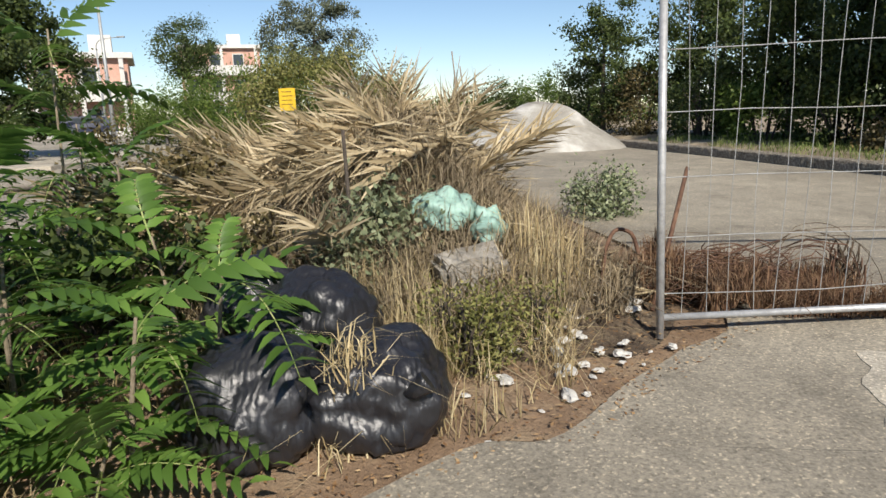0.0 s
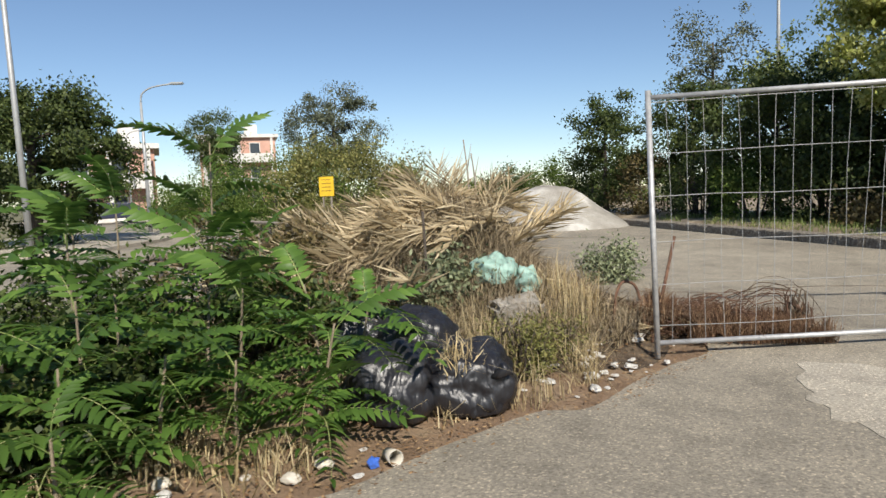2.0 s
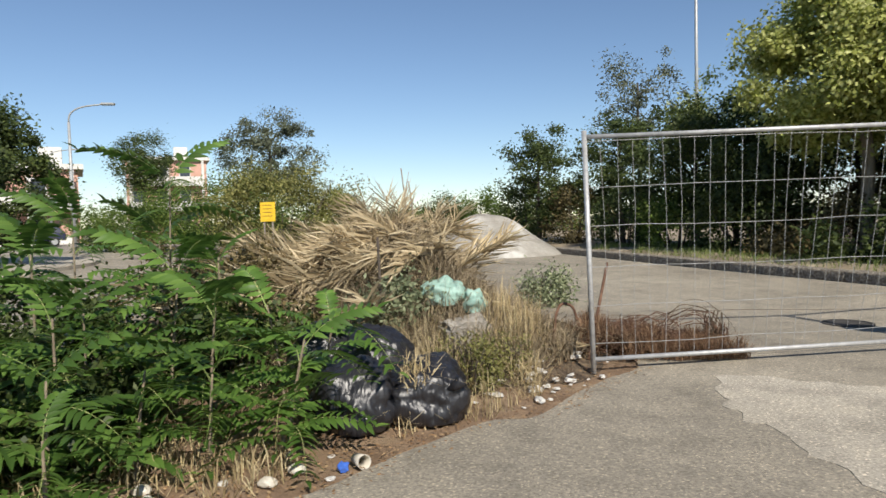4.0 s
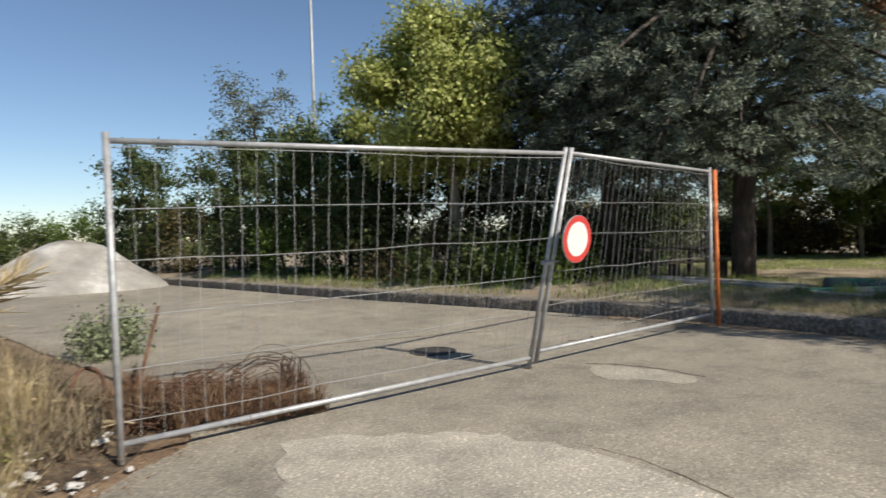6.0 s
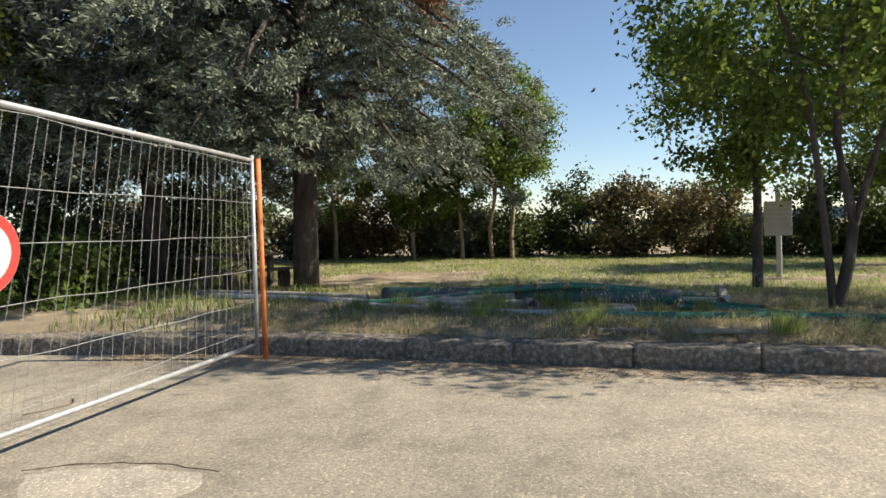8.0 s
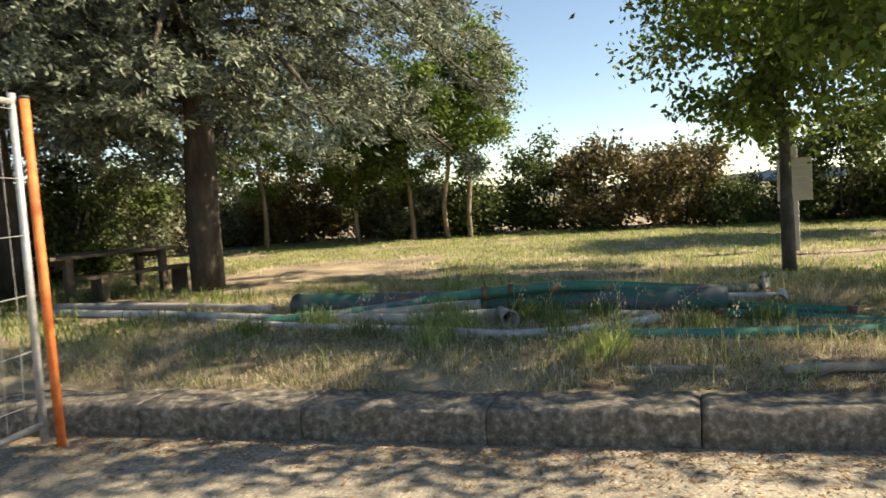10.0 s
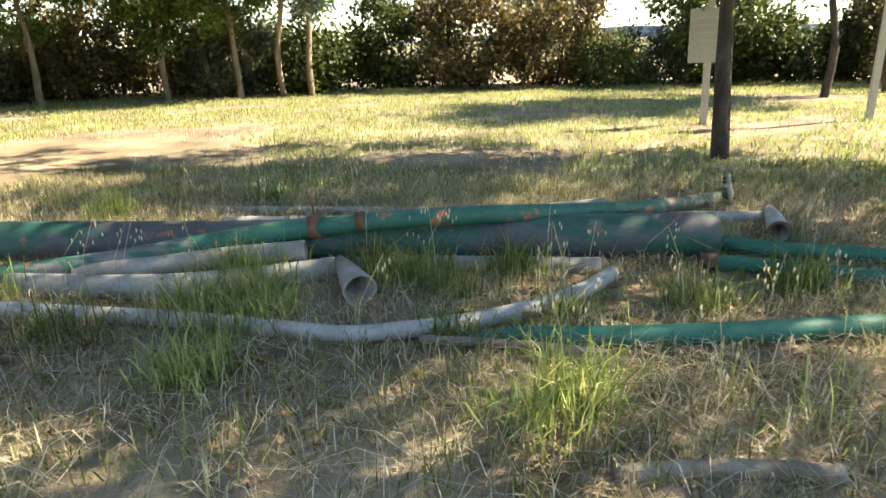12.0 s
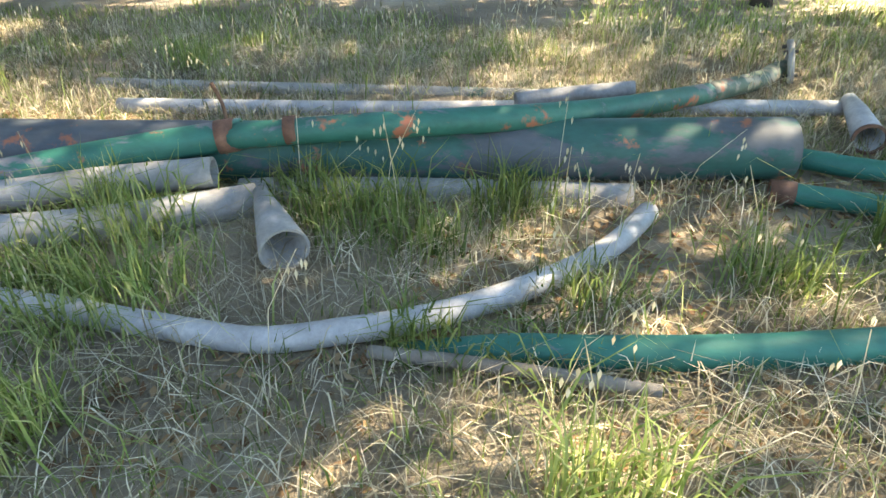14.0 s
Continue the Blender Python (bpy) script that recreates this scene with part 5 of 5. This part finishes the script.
for n, box_, h, wd, ln, mt, th, lb in (
        (40000, (9.3, 14.5, -3.2, 5.2), 0.085, 0.0022, 0.9, GRASS, patchy(1.5, -0.2, 1), "short green grass around the pipes"),
        (80000, (9.3, 14.0, -3.0, 5.0), 0.1, 0.0018, 2.1, GRASS_DRY, patchy(1.9, -0.3, 9), "dry straw-coloured grass lying on the lawn"),
        (6500, (9.4, 14.2, -3.0, 5.0), 0.2, 0.0022, 1.0, GRASS_FRESH, patchy(1.8, 0.08, 4), "longer fresh grass between the pipes"),
        (95000, (13.0, 25.0, -9, 12), 0.085, 0.005, 1.0, GRASS_FRESH, (lambda x, y: noise.noise(Vector((x * 0.5, y * 0.5, 2))) > -0.3 and ((x - 14.6) / 1.25) ** 2 + (y - 5.7) ** 2 > 4.2 + 2 * noise.noise(Vector((x, y, 0)))), "sunlit green grass across the lawn"),
        (20000, (13.0, 25.0, -9, 12), 0.09, 0.004, 1.2, GRASS_DRY, (lambda x, y: noise.noise(Vector((x * 0.6, y * 0.6, 6))) > -0.2 and ((x - 14.6) / 1.25) ** 2 + (y - 5.7) ** 2 > 3.0 + 2 * noise.noise(Vector((x, y, 3)))), "yellowed grass across the lawn"),
        (26000, (4.0, 13.0, 4.5, 18), 0.16, 0.006, 0.8, GRASS, patchy(0.8, -0.1, 3), "rough grass behind the kerb by the fence"),
        (16000, (9.6, 14.0, -12, -3), 0.13, 0.006, 0.9, GRASS, patchy(0.8, -0.2, 3), "rough grass along the kerb")):
    p = lawn_scatter(n, *box_, rl, th)
    hh = h * (0.75 + 0.5 * np.array([noise.noise(Vector((a * 2, b * 2, 5))) + 0.5 for a, b, _ in p]))
    v, f = blade_arrays(rl, p, hh, wd, ln)
    tagged(part("grass", arrays("grass", v, f, mt)), lb, "grass", "", "stuff")
TUFTS = ((10.87, 1.76, 0.2, 260, 1), (10.7, 1.83, 0.16, 120, 1), (10.33, 0.55, 0.25, 150, 1), (10.74, 0.95, 0.16, 120, 0), (10.72, 0.7, 0.12, 90, 0), (10.2, 0.62, 0.22, 120, 1), (10.37, 1.75, 0.2, 170, 1), (11.2, 1.95, 0.25, 320, 1), (10.87, 2.05, 0.2, 170, 1), (11.3, 1.25, 0.24, 260, 0), (11.45, 0.75, 0.22, 200, 0), (11.2, 1.0, 0.18, 130, 0), (11.1, 0.0, 0.2, 150, 0), (11.35, -0.45, 0.22, 160, 0), (10.9, 3.0, 0.22, 200, 1), (10.6, 2.4, 0.2, 160, 0), (10.4, -1.2, 0.25, 240, 1), (10.5, 3.4, 0.2, 180, 0), (12.9, 2.5, 0.2, 200, 1), (12.4, 3.4, 0.22, 220, 1), (11.0, 0.55, 0.16, 110, 0), (11.5, 1.45, 0.2, 150, 0))
for x, y, h, n, fresh in TUFTS:
    q = np.stack([rl.normal(x, 0.055 + 0.04 * (n > 250), n), rl.normal(y, 0.075 + 0.05 * (n > 250), n), np.full(n, lawn_z(x, y) - 0.01)], 1)
    v, f = blade_arrays(rl, q, np.full(n, h), 0.003, 0.75)
    tagged(part("grass_tuft", arrays("grass_tuft", v, f, GRASS_FRESH if fresh else GRASS)), "bright green grass tuft among dry stalks" if fresh else "thin green grass tuft by the pipes", "grass tuft", "grass tufts", "stuff")
q = lawn_scatter(9000, 9.75, 12.2, -2.2, 3.6, rl, patchy(1.4, -0.1, 12))
q[:, 2] += 0.02
v, f = leaf_arrays(rl, q, 0.045, 0.011, 0.0, None, 1.0)
v[:, 2] = np.repeat(q[:, 2], 4) + (v[:, 2] - np.repeat(q[:, 2], 4)) * 0.3
tagged(part("leaf_litter", arrays("leaf_litter", v, f, LITTER)), "brown dead leaves lying in the thin dry grass", "leaf litter", "", "stuff")
# wild oats: thin stalks with hanging pale spikelets
oats_v, oats_f, o = [], [], 0
stalks = [(rl.uniform(12.2, 13.6), rl.uniform(-1.2, 3.4)) for _ in range(90)] + [(rl.uniform(10.2, 11.8), rl.uniform(-0.6, 3.0)) for _ in range(34)]
for x, y in stalks:
    h = rl.uniform(0.2, 0.42)
    le = rl.normal(size=2) * 0.1
    b = np.array([x, y, lawn_z(x, y)])
    pts = [b + np.array([le[0] * s * s, le[1] * s * s, h * s]) for s in (0, 0.5, 1)]
    for a, c in zip(pts, pts[1:]):
        oats_v += [a + (0, -0.0012, 0), a + (0, 0.0012, 0), c + (0, 0.001, 0), c + (0, -0.001, 0)]
        oats_f.append((o, o + 1, o + 2, o + 3))
        o += 4
    for k in range(rl.integers(3, 8)):
        c = pts[2] + np.array([rl.normal() * 0.03, rl.normal() * 0.03, -rl.uniform(0, 0.1)])
        oats_v += [c, c + (0.001, 0.004, -0.01), c + (0, 0.001, -0.026), c + (0, -0.004, -0.01)]
        oats_f.append((o, o + 1, o + 2, o + 3))
        o += 4
tagged(part("wild_oats", arrays("wild_oats", oats_v, oats_f, foliage("pale_oat_husks", (0.5, 0.45, 0.32), (0.62, 0.57, 0.44), (0.72, 0.68, 0.56), 0.4, 0.7))), "thin wild oat stalks with pale hanging husks", "wild oats", "", "stuff")
# litter along the kerb foot
q = np.stack([np.zeros(7000), rl.uniform(-2.5, 5.0, 7000), np.full(7000, 0.02)], 1)
q[:, 0] = [kerb_x(b) - abs(rl.normal()) * 0.28 - 0.01 for b in q[:, 1]]
v, f = leaf_arrays(rl, q, 0.04, 0.006, 0.0)
v[:, 2] = 0.018 + (v[:, 2] - 0.02) * 0.2
tagged(part("leaf_litter", arrays("leaf_litter", v, f, LITTER)), "dry needles and leaves along the kerb foot", "leaf litter", "", "stuff")

# ---- lawn furniture ----
WOOD = surface("weathered_brown_timber", (0.07, 0.05, 0.035), (0.13, 0.095, 0.065), (0.2, 0.155, 0.11), 6, 60, 0.85, 0.5, 0.006, stretch=(0.3, 1, 1))


def table(at, turn, ln, wd, h, name, label, cat):
    ob = thing(name, pose(*at, 0, 0, turn), label, cat)
    k = max(2, int(wd / 0.14))
    for i in range(k):
        y = -wd / 2 + wd * i / k
        part("plank", box(-ln / 2, y + 0.006, h - 0.045, ln / 2, y + wd / k - 0.006, h, 0.006), WOOD, ob)
    for x in (-ln / 2 + 0.25, ln / 2 - 0.25):
        for y in (-wd / 2 + 0.07, wd / 2 - 0.07):
            part("leg", box(x - 0.05, y - 0.05, 0, x + 0.05, y + 0.05, h - 0.046, 0.006), WOOD, ob)
        part("crossbar", box(x - 0.03, -wd / 2 + 0.02, h - 0.14, x + 0.03, wd / 2 - 0.02, h - 0.047, 0.006), WOOD, ob)


table((13.3, 8.0, 0.15), -12, 1.9, 0.75, 0.66, "picnic_table", "dark weathered timber picnic table under the cedar", "table")
table((13.2, 7.25, 0.15), -12, 1.7, 0.3, 0.4, "bench", "dark weathered timber bench beside the table", "bench")
PANEL = plain("faded_white_board", (0.42, 0.42, 0.4), 0.6, 0, 0.12, 4)
POSTP = plain("pale_grey_post", (0.5, 0.5, 0.48), 0.6, 0, 0.15, 4)
for x, y, z0, z1, wd, lean in ((17.6, -1.47, 0.95, 1.6, 0.48, 3), (17.8, -3.55, 1.95, 2.45, 0.42, -2)):
    ob = thing("notice_board", pose(x, y, 0.14, 0, lean * 0.3, 78), "faded white notice board on a pale post", "notice board", "notice boards")
    part("post", box(-0.045, -0.03, 0, 0.045, 0.03, z1 + 0.05 if wd > 0.45 else z1 - 0.1, 0.008), POSTP, ob)
    bd = part("board", box(-wd / 2, 0.034, z0 - 0.14, wd / 2, 0.056, z1 - 0.14, 0.006), PANEL, ob)
    for k in range(4):
        part("text_line", box(-wd * 0.36, 0.058, z1 - 0.26 - k * 0.09, wd * (0.36 - 0.1 * (k % 2)), 0.06, z1 - 0.245 - k * 0.09), POSTP, bd)

# ---- beyond: road, rail, lamps, houses ----
RE = smoothed([(x, y, 0) for x, y in ((-3.6, -12), (-3.3, 0.0), (-3.15, 5), (-3.6, 9), (-5.2, 14), (-8.5, 20.5), (-14, 29), (-24, 42), (-40, 60))], 6)
rv, rf = [], []
for i, e in enumerate(RE):
    d = (RE[min(i + 1, len(RE) - 1)] - RE[max(i - 1, 0)]).normalized()
    n_ = Vector((-d.y, d.x, 0))
    for s in range(6):
        q = e + n_ * (9.0 * s / 5)
        rv.append((q.x, q.y, 0.01))
for j in range(len(RE) - 1):
    for i in range(5):
        rf.append((j * 6 + i, j * 6 + i + 1, (j + 1) * 6 + i + 1, (j + 1) * 6 + i))
tagged(new("road", arrays("road", rv, rf, ASPHALT, True)), "grey asphalt street curving away behind the heap", "road", "", "structure")
rail = thing("guard_rail", pose(0, 0, 0), "weathered grey guard rail along the street", "guard rail")
RP = smoothed([(-3.6, 3.0, 0.6), (-3.45, 5.0, 0.6), (-3.3, 7.0, 0.6), (-3.5, 9.5, 0.6), (-4.6, 13.0, 0.6), (-7.6, 17.0, 0.6), (-11.0, 21.0, 0.6)], 6)
part("rail", tube(RP, 0.05, 10), DRY_WOOD, rail)
for p_ in RP[::3]:
    part("post", tube([(p_.x, p_.y, -0.05), (p_.x, p_.y, 0.58)], 0.055, 8), BLACK_IRON, rail)
isl = patch("pavement_island", [(-10.3, 14.0), (-10.6, 17.5), (-12.0, 20.5), (-15.0, 23.0), (-18, 22), (-18.5, 15), (-14, 11)], PATCH, "paved street corner with a raised kerb", 0.12)
tree("street_tree", (-13.8, 16.0, 0.1), 4.9, 0.2, 3.1, "dense dark green street tree with a low round crown", LEAF_DARK, BARK, 46000, (0.115, 0.038), 11, seed=33, fork=0.2, low=-0.02, clump=0.5)
METAL = plain("grey_lamp_paint", (0.4, 0.41, 0.41), 0.5, 0.3, 0.15)


def lamp(at, h, arm, label, turn=0.0, lean=0.0):
    ob = thing("street_lamp", pose(*at, 0, lean, turn), label, "street lamp", "street lamps")
    part("pole", tube([(0, 0, -0.05), (0, 0, h * 0.45), (0, 0, h - 0.6)], [0.085, 0.07, 0.05], 12), METAL, ob)
    if arm:
        part("arm", tube(smoothed([(0, 0, h - 0.6), (0.08, 0, h - 0.25), (0.5, 0, h), (arm, 0, h + 0.12)], 5), 0.035, 8), METAL, ob)
        part("lamp_head", box(arm - 0.05, -0.1, h + 0.08, arm + 0.5, 0.1, h + 0.18, 0.03), METAL, ob)


lamp((-14.6, 23.6, 0.0), 6.1, 1.3, "tall grey street lamp with a curved arm", 10)
lamp((-27.5, 43.0, 0.0), 6.6, 1.5, "far grey street lamp with a curved arm", 10)
lamp((-11.3, 12.6, 0.0), 9.0, 0, "plain grey pole beside the street tree", 0, -1.0)
lamp((11.35, 25.5, 0.0), 15.5, 0, "tall plain light pole behind the trees", 0)
YELLOW = plain("yellow_sign_paint", (0.8, 0.52, 0.03), 0.5, 0, 0.1)
ys_ = thing("warning_sign", pose(-3.25, 11.6, 0.0, 0, 0, -12), "yellow notice sign on two thin posts", "sign")
part("panel", box(-0.18, -0.012, 1.27, 0.18, 0.0, 1.7, 0.004), YELLOW, ys_)
for k in range(4):
    part("text_line", box(-0.12, -0.017, 1.63 - k * 0.08, 0.1 + 0.02 * (k % 2), -0.013, 1.64 - k * 0.08), RUST, ys_)
for x in (-0.1, 0.1):
    part("post", box(x - 0.015, 0.001, -0.05, x + 0.015, 0.03, 1.5), DRY_WOOD, ys_)
PINK = surface("pink_render", (0.5, 0.29, 0.22), (0.6, 0.36, 0.28), (0.66, 0.43, 0.35), 0.6, 9, 0.9, 0.2, 0.01)
WHITE = surface("white_render", (0.55, 0.53, 0.5), (0.66, 0.64, 0.6), (0.72, 0.7, 0.67), 0.6, 9, 0.9, 0.2, 0.01)
GLASS_DARK = plain("dark_window_glass", (0.05, 0.06, 0.07), 0.15, 0, 0.2)


def house(at, turn, wd, dp, storeys, label):
    ob = thing("apartment_building", pose(*at, 0, 0, turn), label, "building", "apartment buildings")
    h = 3.0 * storeys
    wall = part("wall", box(-wd / 2, 0, -0.2, wd / 2, dp, h), PINK, ob)
    part("roof", box(-wd / 2 - 0.4, -0.5, h + 0.004, wd / 2 + 0.4, dp + 0.4, h + 0.4), WHITE, ob)
    part("chimney", box(wd * 0.1, dp * 0.4, h + 0.404, wd * 0.1 + 1.6, dp * 0.4 + 1.6, h + 2.0), WHITE, ob)
    for s in range(storeys):
        bal = part("balcony", box(-wd * 0.46, -1.3, 3 * s - 0.1, wd * 0.46, -0.004, 3 * s + 0.1), WHITE, ob)
        part("parapet", box(-wd * 0.46, -1.3, 3 * s + 0.104, wd * 0.46, -1.2, 3 * s + 1.0), WHITE, bal)
        for k in range(int(wd / 2.6)):
            x = -wd / 2 + 1.3 + k * 2.6
            win = part("window", box(x - 0.65, -0.06, 3 * s + 0.3, x + 0.65, -0.004, 3 * s + 2.4), WHITE, ob)
            part("pane", box(x - 0.55, -0.09, 3 * s + 0.4, x + 0.55, -0.064, 3 * s + 2.3), GLASS_DARK, win)
        for x in (-wd * 0.46, 0, wd * 0.46 - 0.3):
            part("pier", box(x, -1.29, 3 * s + 0.104, x + 0.3, -1.0, 3 * s + 2.9), WHITE, ob)


house((-30.4, 45.0, -0.4), 30, 6.6, 8, 2, "pink apartment building with white balconies")
house((-33.5, 76, 0), 24, 9, 9, 3, "far pink apartment building with a flat roof")
CARBLUE = plain("dark_blue_car_paint", (0.015, 0.02, 0.05), 0.45, 0.0, 0.1)
TYRE = plain("black_rubber", (0.02, 0.02, 0.02), 0.8, 0, 0.1)
car = thing("car", pose(-26.6, 39.2, 0.02, 0, 0, 40), "dark blue parked hatchback car on the street", "car")
bm = bmesh.new()
prof = [(-2.0, 0.35), (-2.05, 0.75), (-1.6, 0.95), (-0.9, 1.42), (0.6, 1.46), (1.4, 1.35), (1.9, 0.95), (1.98, 0.4)]
L = [bm.verts.new((x, -0.84 if z < 1.0 else -0.66, z)) for x, z in prof]
R = [bm.verts.new((x, 0.84 if z < 1.0 else 0.66, z)) for x, z in prof]
bm.faces.new(L[::-1])
bm.faces.new(R)
for i in range(len(prof)):
    j = (i + 1) % len(prof)
    bm.faces.new((L[i], L[j], R[j], R[i]))
bmesh.ops.recalc_face_normals(bm, faces=bm.faces[:])
bmesh.ops.bevel(bm, geom=bm.edges[:], offset=0.06, segments=2, affect="EDGES")
part("body", bm, CARBLUE, car)
for sgn in (-1, 1):
    part("side_window", box(-0.85, sgn * 0.76 - 0.02, 1.0, 1.2, sgn * 0.76 + 0.02, 1.32, 0.01), GLASS_DARK, car)
    for x in (-1.25, 1.25):
        wh = part("wheel", tube([(x, sgn * 0.72, 0.31), (x, sgn * 0.87, 0.31)], 0.31, 20), TYRE, car)
        part("rim", tube([(x, sgn * 0.871, 0.31), (x, sgn * 0.885, 0.31)], 0.19, 16), METAL, wh)
# far greenery
tree("far_tree", (-6.1, 38.0, 0), 3.1, 0.07, 0.9, "small lone tree on the far skyline", LEAF_MID, BARK, 2500, (0.16, 0.05), 6, seed=73, fork=0.5, low=0.6, clump=0.4)
tree("scrub_tree", (4.1, 22.0, 0), 4.6, 0.1, 1.6, "dark green scrub tree behind the yard", LEAF_DARK, BARK, 12000, (0.105, 0.034), 9, seed=74, fork=0.25, low=0.12, clump=0.44, group="trees behind the yard")
bush("far_shrub", (-5.2, 20.5, -0.05), (2.8, 2.0, 3.2), "large sunlit olive-green shrub behind the heap", LEAF_OLIVE, 20000, (0.1, 0.03), 301, 0.6, "far shrubs", "shrub")
bush("far_shrub", (-9.0, 25.0, -0.05), (3.0, 2.0, 3.2), "large green shrub by the street", LEAF_MID, 16000, (0.1, 0.034), 302, 0.6, "far shrubs", "shrub")
tree("far_tree", (-9.2, 33.5, 0), 7.2, 0.16, 2.6, "airy grey-green tree behind the shrubs", LEAF_GREY, BARK, 15000, (0.13, 0.04), 11, seed=71, fork=0.3, low=0.4, clump=0.5)
tree("far_tree", (-17.5, 36.0, 0), 6.6, 0.14, 1.8, "dark pine-like tree near the houses", LEAF_DARK, BARK, 11000, (0.13, 0.035), 8, seed=72, fork=0.5, low=0.55, clump=0.6)
bush("far_shrub", (-15.0, 29.0, -0.05), (2.5, 2.0, 2.6), "green shrub beside the street", LEAF_MID, 14000, (0.1, 0.034), 303, 0.6, "far shrubs", "shrub")
for i in range(16):
    x = -22 + i * 3.2
    bush("far_hedge", (x, 43 + 3 * math.sin(i), -0.05), (2.4, 1.8, 1.8 + 0.5 * math.sin(i * 2.1)), "distant green hedge on the open land", (LEAF_MID, LEAF_DARK)[i % 2], 1600, (0.22, 0.07), 320 + i, 0.6, "distant hedge", "hedge", 5)
for x, y, h in ((-1.4, 27.5, 3.6), (-1.1, 27.9, 3.0)):
    ob = thing("dead_tree", pose(x, y, 0), "thin dead leafless trunk behind the gravel heap", "dead tree", "dead trees")
    part("trunk", tube(smoothed([(0, 0, 0), (0.06, 0, h * 0.5), (-0.1, 0, h)], 4), [0.06] * 3 + [0.045] * 3 + [0.03] * 3, 7), DRY_WOOD, ob)
    part("branch", tube([(0.02, 0, h * 0.6), (0.25, 0, h * 0.95)], [0.03, 0.01], 6), DRY_WOOD, ob)
# dead bough in the cedar
q = np.array([(12.6, 3.3, 4.9)]) + rl.normal(size=(700, 3)) * np.array([0.12, 0.16, 0.26])
v, f = leaf_arrays(rl, q, 0.16, 0.02, 0.4)
tagged(part("dead_bough", arrays("dead_bough", v, f, NEEDLES_DRY)), "dead brown bough hanging in the cedar", "bough", "", "stuff")
# blue hills on the horizon
# hills on the horizon, distance haze painted in as a flat pale blue
hv, hf = [], []
for k in range(61):
    a = math.radians(-60 + k * 2)
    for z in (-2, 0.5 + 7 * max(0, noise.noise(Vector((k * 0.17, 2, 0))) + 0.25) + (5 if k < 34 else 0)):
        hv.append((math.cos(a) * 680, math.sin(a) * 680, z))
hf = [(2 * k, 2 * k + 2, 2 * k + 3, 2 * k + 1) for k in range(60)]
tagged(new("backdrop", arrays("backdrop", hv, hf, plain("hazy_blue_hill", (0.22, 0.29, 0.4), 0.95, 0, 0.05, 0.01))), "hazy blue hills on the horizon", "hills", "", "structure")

# cracks in the asphalt
for pts in ([(5.9, 2.68), (6.12, 2.4), (6.26, 2.0), (6.27, 1.66)], [(6.0, -0.7), (6.35, -1.0), (6.6, -1.5), (6.65, -2.2)], [(4.25, 1.05), (4.36, 0.5), (4.3, -0.2)], [(2.3, 5.2), (3.4, 5.0), (4.4, 5.3), (6.4, 4.9)], [(6.6, 3.75), (6.9, 3.7), (7.05, 3.85)]):
    path = [q + Vector((0.02 * noise.noise(q * 9), 0.02 * noise.noise(q * 9 + Vector((3, 0, 0))), 0)) for q in smoothed([(*a, 0.012) for a in pts], 9)]
    tagged(part("asphalt_crack", tube(path, [0.004 + 0.007 * abs(noise.noise(q * 7)) for q in path], 5, True), BRUSH_SOIL), "narrow dark crack filled with dirt in the asphalt", "crack", "cracks", "structure")
